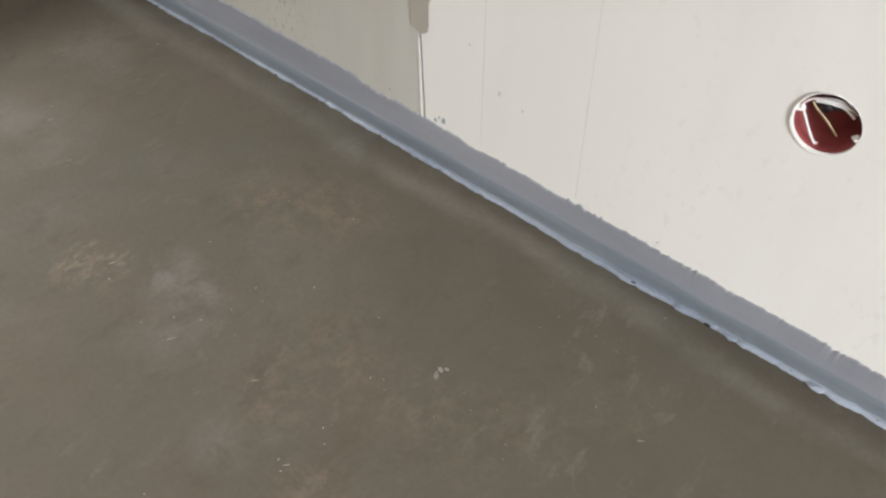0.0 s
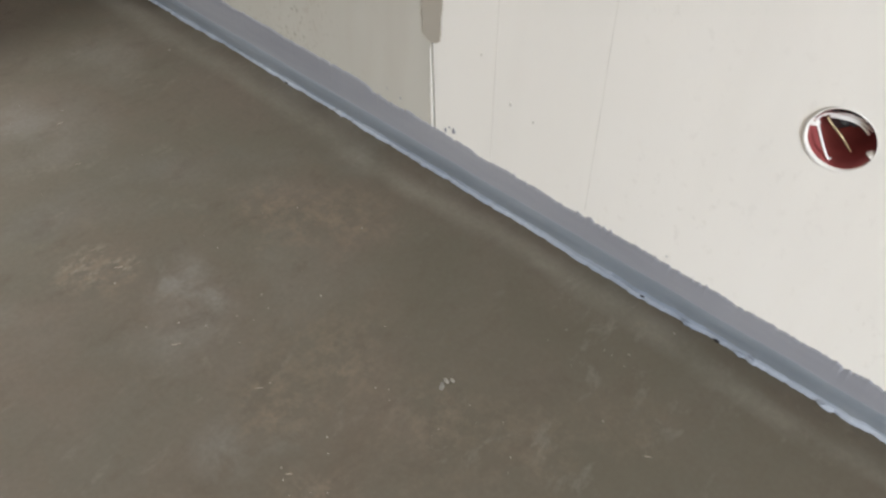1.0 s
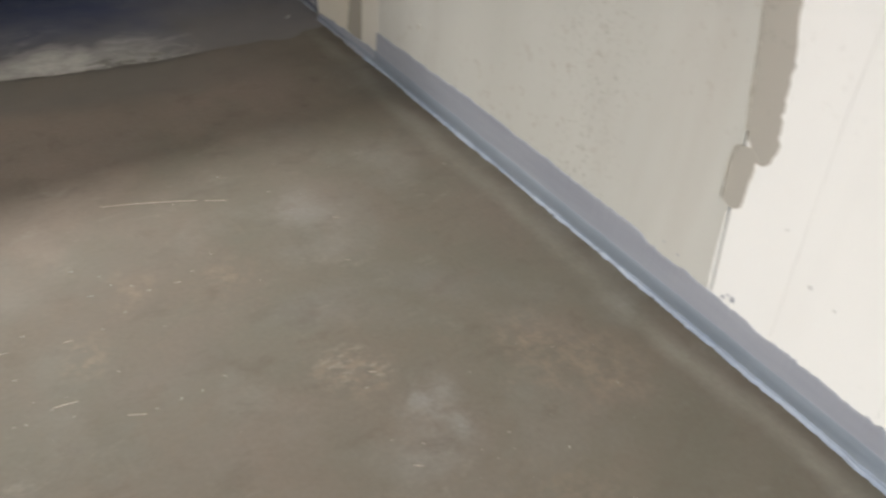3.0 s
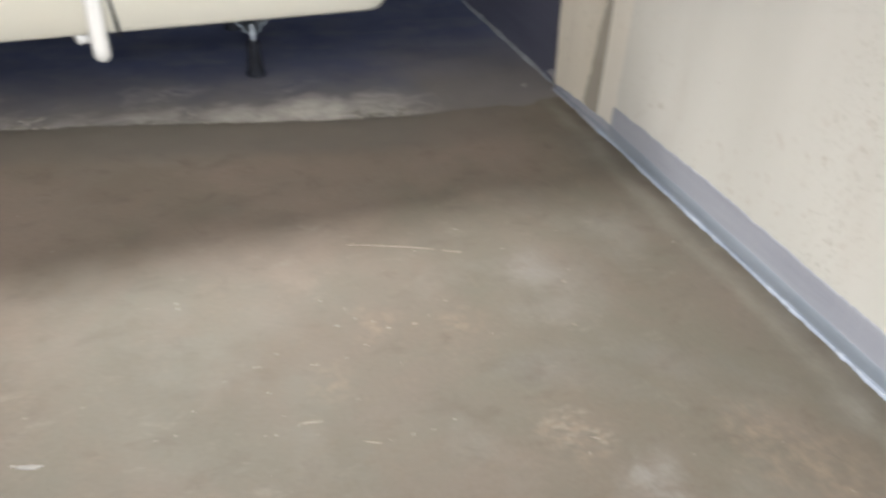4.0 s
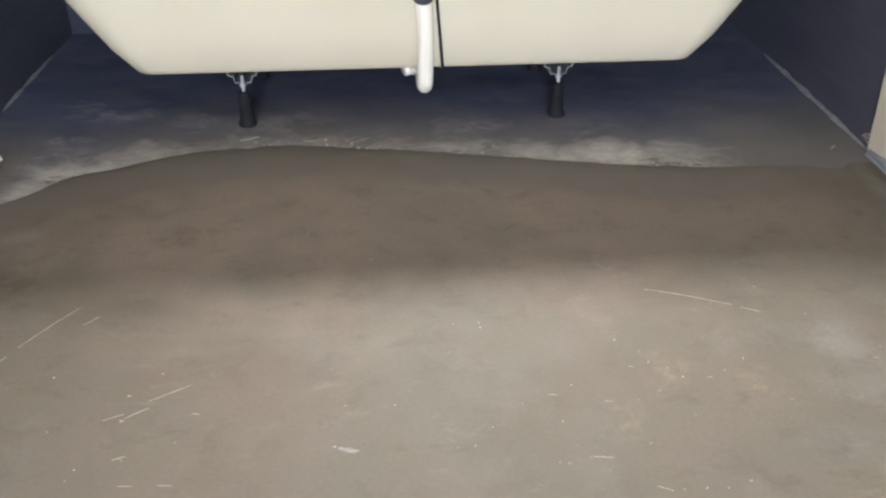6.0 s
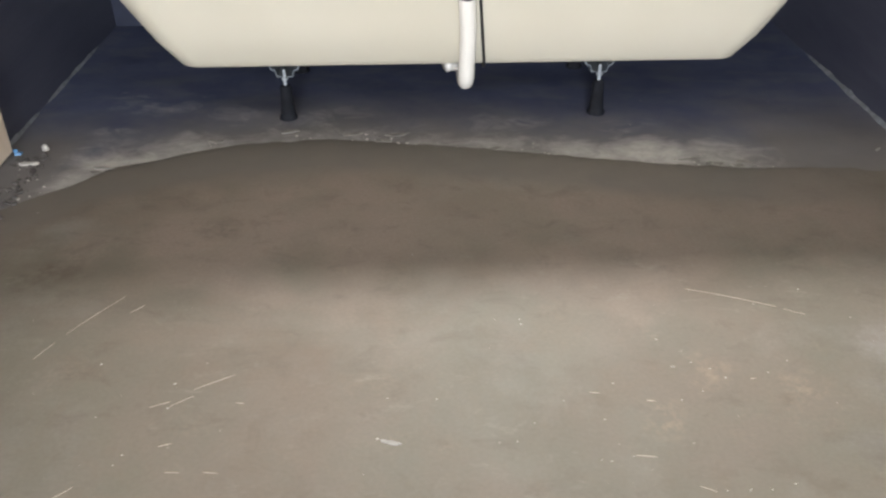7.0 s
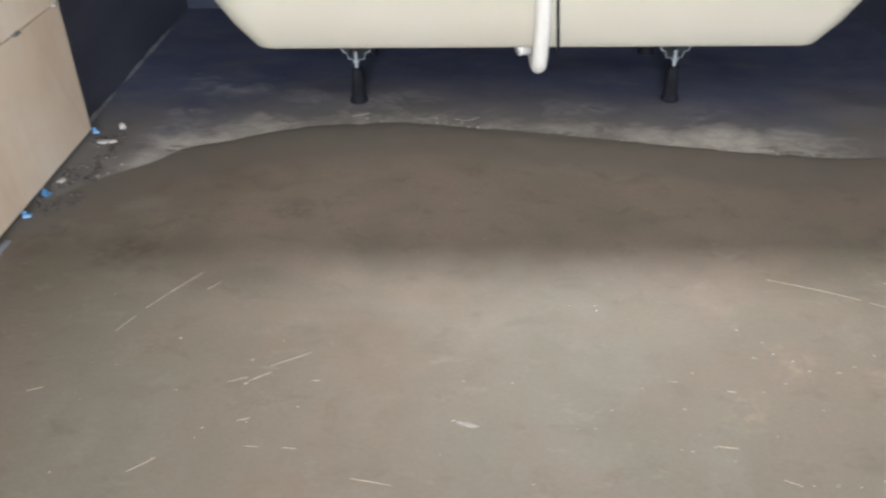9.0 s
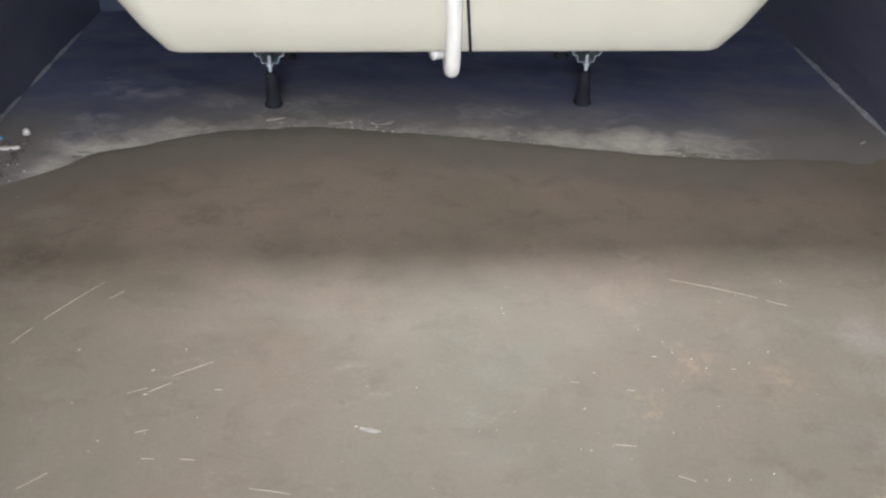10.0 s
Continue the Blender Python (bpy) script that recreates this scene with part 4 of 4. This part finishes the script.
LONG = [(-0.533, -0.779, -0.471, -0.686), (0.420, -0.703, 0.546, -0.756), (0.557, -0.763, 0.584, -0.777), (-0.318, -0.910, -0.266, -0.881), (-0.456, -1.101, -0.428, -1.078), (-0.186, -1.110, -0.137, -1.120)]
SHORT = [(-0.561, -0.835, -0.543, -0.799), (-0.452, -0.730, -0.435, -0.711), (-0.370, -0.943, -0.345, -0.933), (-0.343, -0.942, -0.315, -0.923), (-0.256, -0.939, -0.246, -0.940), (-0.341, -1.015, -0.326, -1.010),
         (-0.276, -1.061, -0.258, -1.063), (-0.323, -1.059, -0.306, -1.060), (0.221, -0.938, 0.234, -0.940), (0.295, -0.957, 0.306, -0.959), (0.450, -0.920, 0.458, -0.920)]
SHORT2 = [(0.323, -1.108, 0.341, -1.117), (0.258, -1.055, 0.283, -1.059), (0.558, -1.337, 0.567, -1.343), (0.580, -1.451, 0.586, -1.456), (0.530, -1.550, 0.535, -1.555), (0.784, -1.813, 0.788, -1.819), (0.702, -0.897, 0.710, -0.899),
          (0.668, -0.992, 0.674, -0.996), (0.587, -1.192, 0.595, -1.197), (-0.626, -1.129, -0.621, -1.117), (-0.657, -1.110, -0.659, -1.092), (-0.637, -0.962, -0.619, -0.955)]
for x0, y0, x1, y1 in LONG:
    sliver((x0, y0), (x1, y1), 0.0005, label="long pale wood sliver lying on the screed")
for x0, y0, x1, y1 in SHORT + SHORT2:
    sliver((x0, y0), (x1, y1), 0.0005)


def lump(bm, at, r, flat=0.6, seed=0.0):
    out = bmesh.ops.create_icosphere(bm, subdivisions=1, radius=r)
    turn = Euler((0, 0, seed * 7.1)).to_matrix()
    for v in out["verts"]:
        c = v.co * (1 + 0.45 * noise.noise(v.co / r * 1.3 + Vector((seed * 17, at[0] * 50, at[1] * 50))))
        c = turn @ Vector((c.x * 1.25, c.y * 0.8, c.z * flat))
        v.co = Vector((at[0], at[1], at[2] + r * flat * 0.75)) + c


CRUMBS = [(-0.460, -0.851, 3.0), (-0.346, -0.898, 3.5), (-0.053, -0.939, 2.0), (0.145, -0.772, 2.2), (0.146, -0.784, 2.4), (0.257, -0.922, 2.4), (0.343, -0.959, 1.8), (0.341, -0.829, 2.6), (0.350, -0.891, 2.6), (0.377, -0.882, 2.2),
          (0.400, -0.897, 2.2), (0.416, -0.917, 2.6), (0.479, -0.908, 2.0), (0.376, -0.942, 1.8), (0.515, -0.885, 2.0), (0.383, -1.115, 2.0), (0.139, -0.994, 1.8), (0.013, -0.943, 1.8), (0.827, 0.038, 2.2), (0.532, 0.067, 2.0)]
CRUMBS2 = [(0.675, -1.356, 1.9), (0.634, -1.359, 1.4), (0.666, -1.377, 1.2), (0.532, -1.542, 1.6), (0.524, -1.553, 1.5), (0.722, -1.600, 5.4), (0.727, -1.604, 4.4), (0.665, -1.547, 1.7), (0.673, -1.559, 1.3), (0.663, -1.569, 1.3), (0.951, -1.757, 1.7),
           (0.871, -1.659, 1.2), (0.875, -1.708, 1.4), (0.692, -1.709, 1.4), (0.844, -1.651, 1.0), (0.792, -1.758, 1.3), (0.715, -1.638, 1.2), (0.670, -1.632, 1.3), (0.870, -1.737, 1.1), (0.532, -1.583, 1.0), (0.543, -1.596, 1.1), (0.556, -1.295, 1.4), (0.721, -1.678, 1.0),
           (-0.065, -1.014, 3.2), (-0.345, -0.946, 3.0)]
CRUMBS3 = [(0.113, -1.026, 1.9), (0.090, -1.027, 1.6), (0.241, -1.036, 1.5), (0.255, -1.057, 1.5), (0.214, -1.061, 1.5), (0.226, -1.064, 1.9), (0.336, -1.038, 1.6), (0.381, -1.117, 1.9), (0.408, -1.117, 1.6), (0.439, -1.109, 2.2), (0.354, -1.116, 1.5), (0.409, -0.992, 1.5),
           (0.347, -0.890, 2.2), (0.370, -0.857, 1.7), (-0.436, -0.959, 1.9), (-0.329, -1.017, 1.6), (-0.016, -0.583, 1.6), (-0.067, -0.462, 1.9), (0.892, -0.115, 1.7), (0.477, -0.066, 2.0)]
for x, y, r in CRUMBS + CRUMBS2 + CRUMBS3:
    bm = bmesh.new()
    lump(bm, (x, y, ground(x, y)), r * 0.00062, 0.5, random.random())
    tagged(mesh_object("plaster_crumb", bm, M_GRIT), "small pale plaster crumb lying on the floor", "crumb", "plaster crumbs")


def flake(name, at, sx, sy, turn, label, h=0.0016, seed=0):
    """A thin uneven scrap lying flat."""
    bm = bmesh.new()
    n = 26
    lo, hi = [], []
    for k in range(n):
        a = k * math.tau / n
        r = 1 + 0.45 * noise.noise((math.cos(a) * 1.6, math.sin(a) * 1.6, seed)) + 0.2 * noise.noise((math.cos(a) * 5, math.sin(a) * 5, seed))
        c = Euler((0, 0, radians(turn))).to_matrix() @ Vector((sx * r * math.cos(a), sy * r * math.sin(a), 0))
        lo.append(bm.verts.new(c))
        hi.append(bm.verts.new(c * 0.86 + Vector((0, 0, h))))
    for k in range(n):
        bm.faces.new((lo[k], lo[(k + 1) % n], hi[(k + 1) % n], hi[k]))
    bm.faces.new(hi)
    bm.faces.new(lo[::-1])
    ob = mesh_object(name, bm, M_CRUMB if at[0] < -0.7 else M_SCRAP)
    ob.location = at
    return tagged(ob, label, "scrap", "plaster scraps")


flake("plaster_scrap", (-0.048, -1.020, 0), 0.015, 0.0034, -16, "pale leaf-shaped plaster scrap on the screed", 0.0009, seed=3)
flake("plaster_scrap", (0.714, -1.600, 0), 0.006, 0.0025, 30, "pale smeared plaster scrap on the screed", 0.0006, seed=5)
flake("plaster_scrap", (0.966, -0.219, 0), 0.010, 0.003, 40, "pale torn plaster scrap beside the sealed wall", 0.003, seed=4)
flake("plaster_scrap", (-0.822, -0.380, 0), 0.010, 0.006, 60, "torn white plaster scrap beside the tiles", 0.004, seed=6)
flake("plaster_scrap", (-0.795, -0.212, 0), 0.024, 0.006, 5, "torn white plaster scrap beside the tiles", 0.004, seed=8)
flake("plaster_scrap", (-0.640, -0.232, DROP * 0.9), 0.022, 0.004, -6, "dark-edged plaster scrap by the screed's edge", 0.003, seed=9)
bm = bmesh.new()
lump(bm, (-0.782, -0.148, 0.0), 0.010, 0.9, 0.3)
tagged(mesh_object("mortar_lump", bm, M_CRUMB, True), "round white mortar lump standing on the floor", "lump")


def scatter(name, count, area, rlo, rhi, material, label, power=2.5, z=0.0):
    bm = bmesh.new()
    rnd = random.Random(len(name) + count)
    for i in range(count):
        x, y = rnd.uniform(*area[0]), rnd.uniform(*area[1])
        if noise.noise((x * 4, y * 4, count)) < -0.05:
            continue
        lump(bm, (x, y, ground(x, y)), rlo + (rhi - rlo) * rnd.random() ** power, 0.55, rnd.random())
    tagged(mesh_object(name, bm, material), label, "litter", "", "stuff")


scatter("fine_crumbs", 420, ((-0.75, 0.94), (-2.2, -0.7)), 0.0003, 0.0012, M_CRUMB, "fine pale crumbs strewn over the screed", 3.0)
scatter("wall_foot_crumbs", 330, ((-0.842, -0.755), (-0.56, -0.17)), 0.001, 0.0065, M_GLUE, "dark adhesive crumbs along the tiled wall's foot")
scatter("pale_crumbs", 36, ((-0.834, -0.70), (-0.42, -0.17)), 0.0008, 0.003, M_CRUMB, "pale crumbs among dark adhesive crumbs")

# a small grey plate on the wall behind the tub
ob = mesh_object("cover_plate", boxed((-0.790, BACK_Y - 0.014, 0.055), (-0.725, BACK_Y, 0.135), 0.003), M_FILLET)
tagged(ob, "grey plastic cover plate fixed to the niche's rear wall", "cover plate")


def lip_litter():
    """Dried slurry that flaked and crumbled along the screed's edge."""
    rnd = random.Random(41)
    bm = bmesh.new()
    for i in range(190):
        x = rnd.uniform(-0.70, 0.74)
        if noise.noise((x * 6, 4, 1)) < -0.1 and rnd.random() < 0.7:
            continue
        y = lip(x) + 0.004 + 0.05 * rnd.random() ** 2.2
        lump(bm, (x, y, ground(x, y)), 0.0007 + 0.0032 * rnd.random() ** 3, 0.5, rnd.random())
    tagged(mesh_object("slurry_crumbs", bm, M_GRIT), "pale slurry crumbs along the screed's edge", "litter", "", "stuff")
    bm = bmesh.new()
    for i in range(13):
        x = rnd.uniform(-0.68, 0.70)
        y = lip(x) + 0.006 + 0.06 * rnd.random() ** 1.5
        sx, sy, n, seed = rnd.uniform(0.008, 0.026), rnd.uniform(0.003, 0.009), 18, rnd.uniform(0, 90)
        z = ground(x, y) + 0.0002
        turn = Euler((0, 0, rnd.gauss(0, 0.35))).to_matrix()
        lo, hi = [], []
        for k in range(n):
            a = k * math.tau / n
            r = 1 + 0.55 * noise.noise((math.cos(a) * 1.7, math.sin(a) * 1.7, seed)) + 0.25 * noise.noise((math.cos(a) * 6, math.sin(a) * 6, seed))
            c = turn @ Vector((sx * r * math.cos(a), sy * r * math.sin(a), 0))
            lo.append(bm.verts.new(c + Vector((x, y, z - 0.003))))
            hi.append(bm.verts.new(c * 0.9 + Vector((x, y, z + 0.0012 + 0.0008 * noise.noise((x * 90 + k, y * 90, 1))))))
        for k in range(n):
            bm.faces.new((lo[k], lo[(k + 1) % n], hi[(k + 1) % n], hi[k]))
        bm.faces.new(hi)
    tagged(mesh_object("slurry_flakes", bm, M_FLAKE), "thin cracked slurry flakes along the screed's edge", "litter", "", "stuff")


lip_litter()
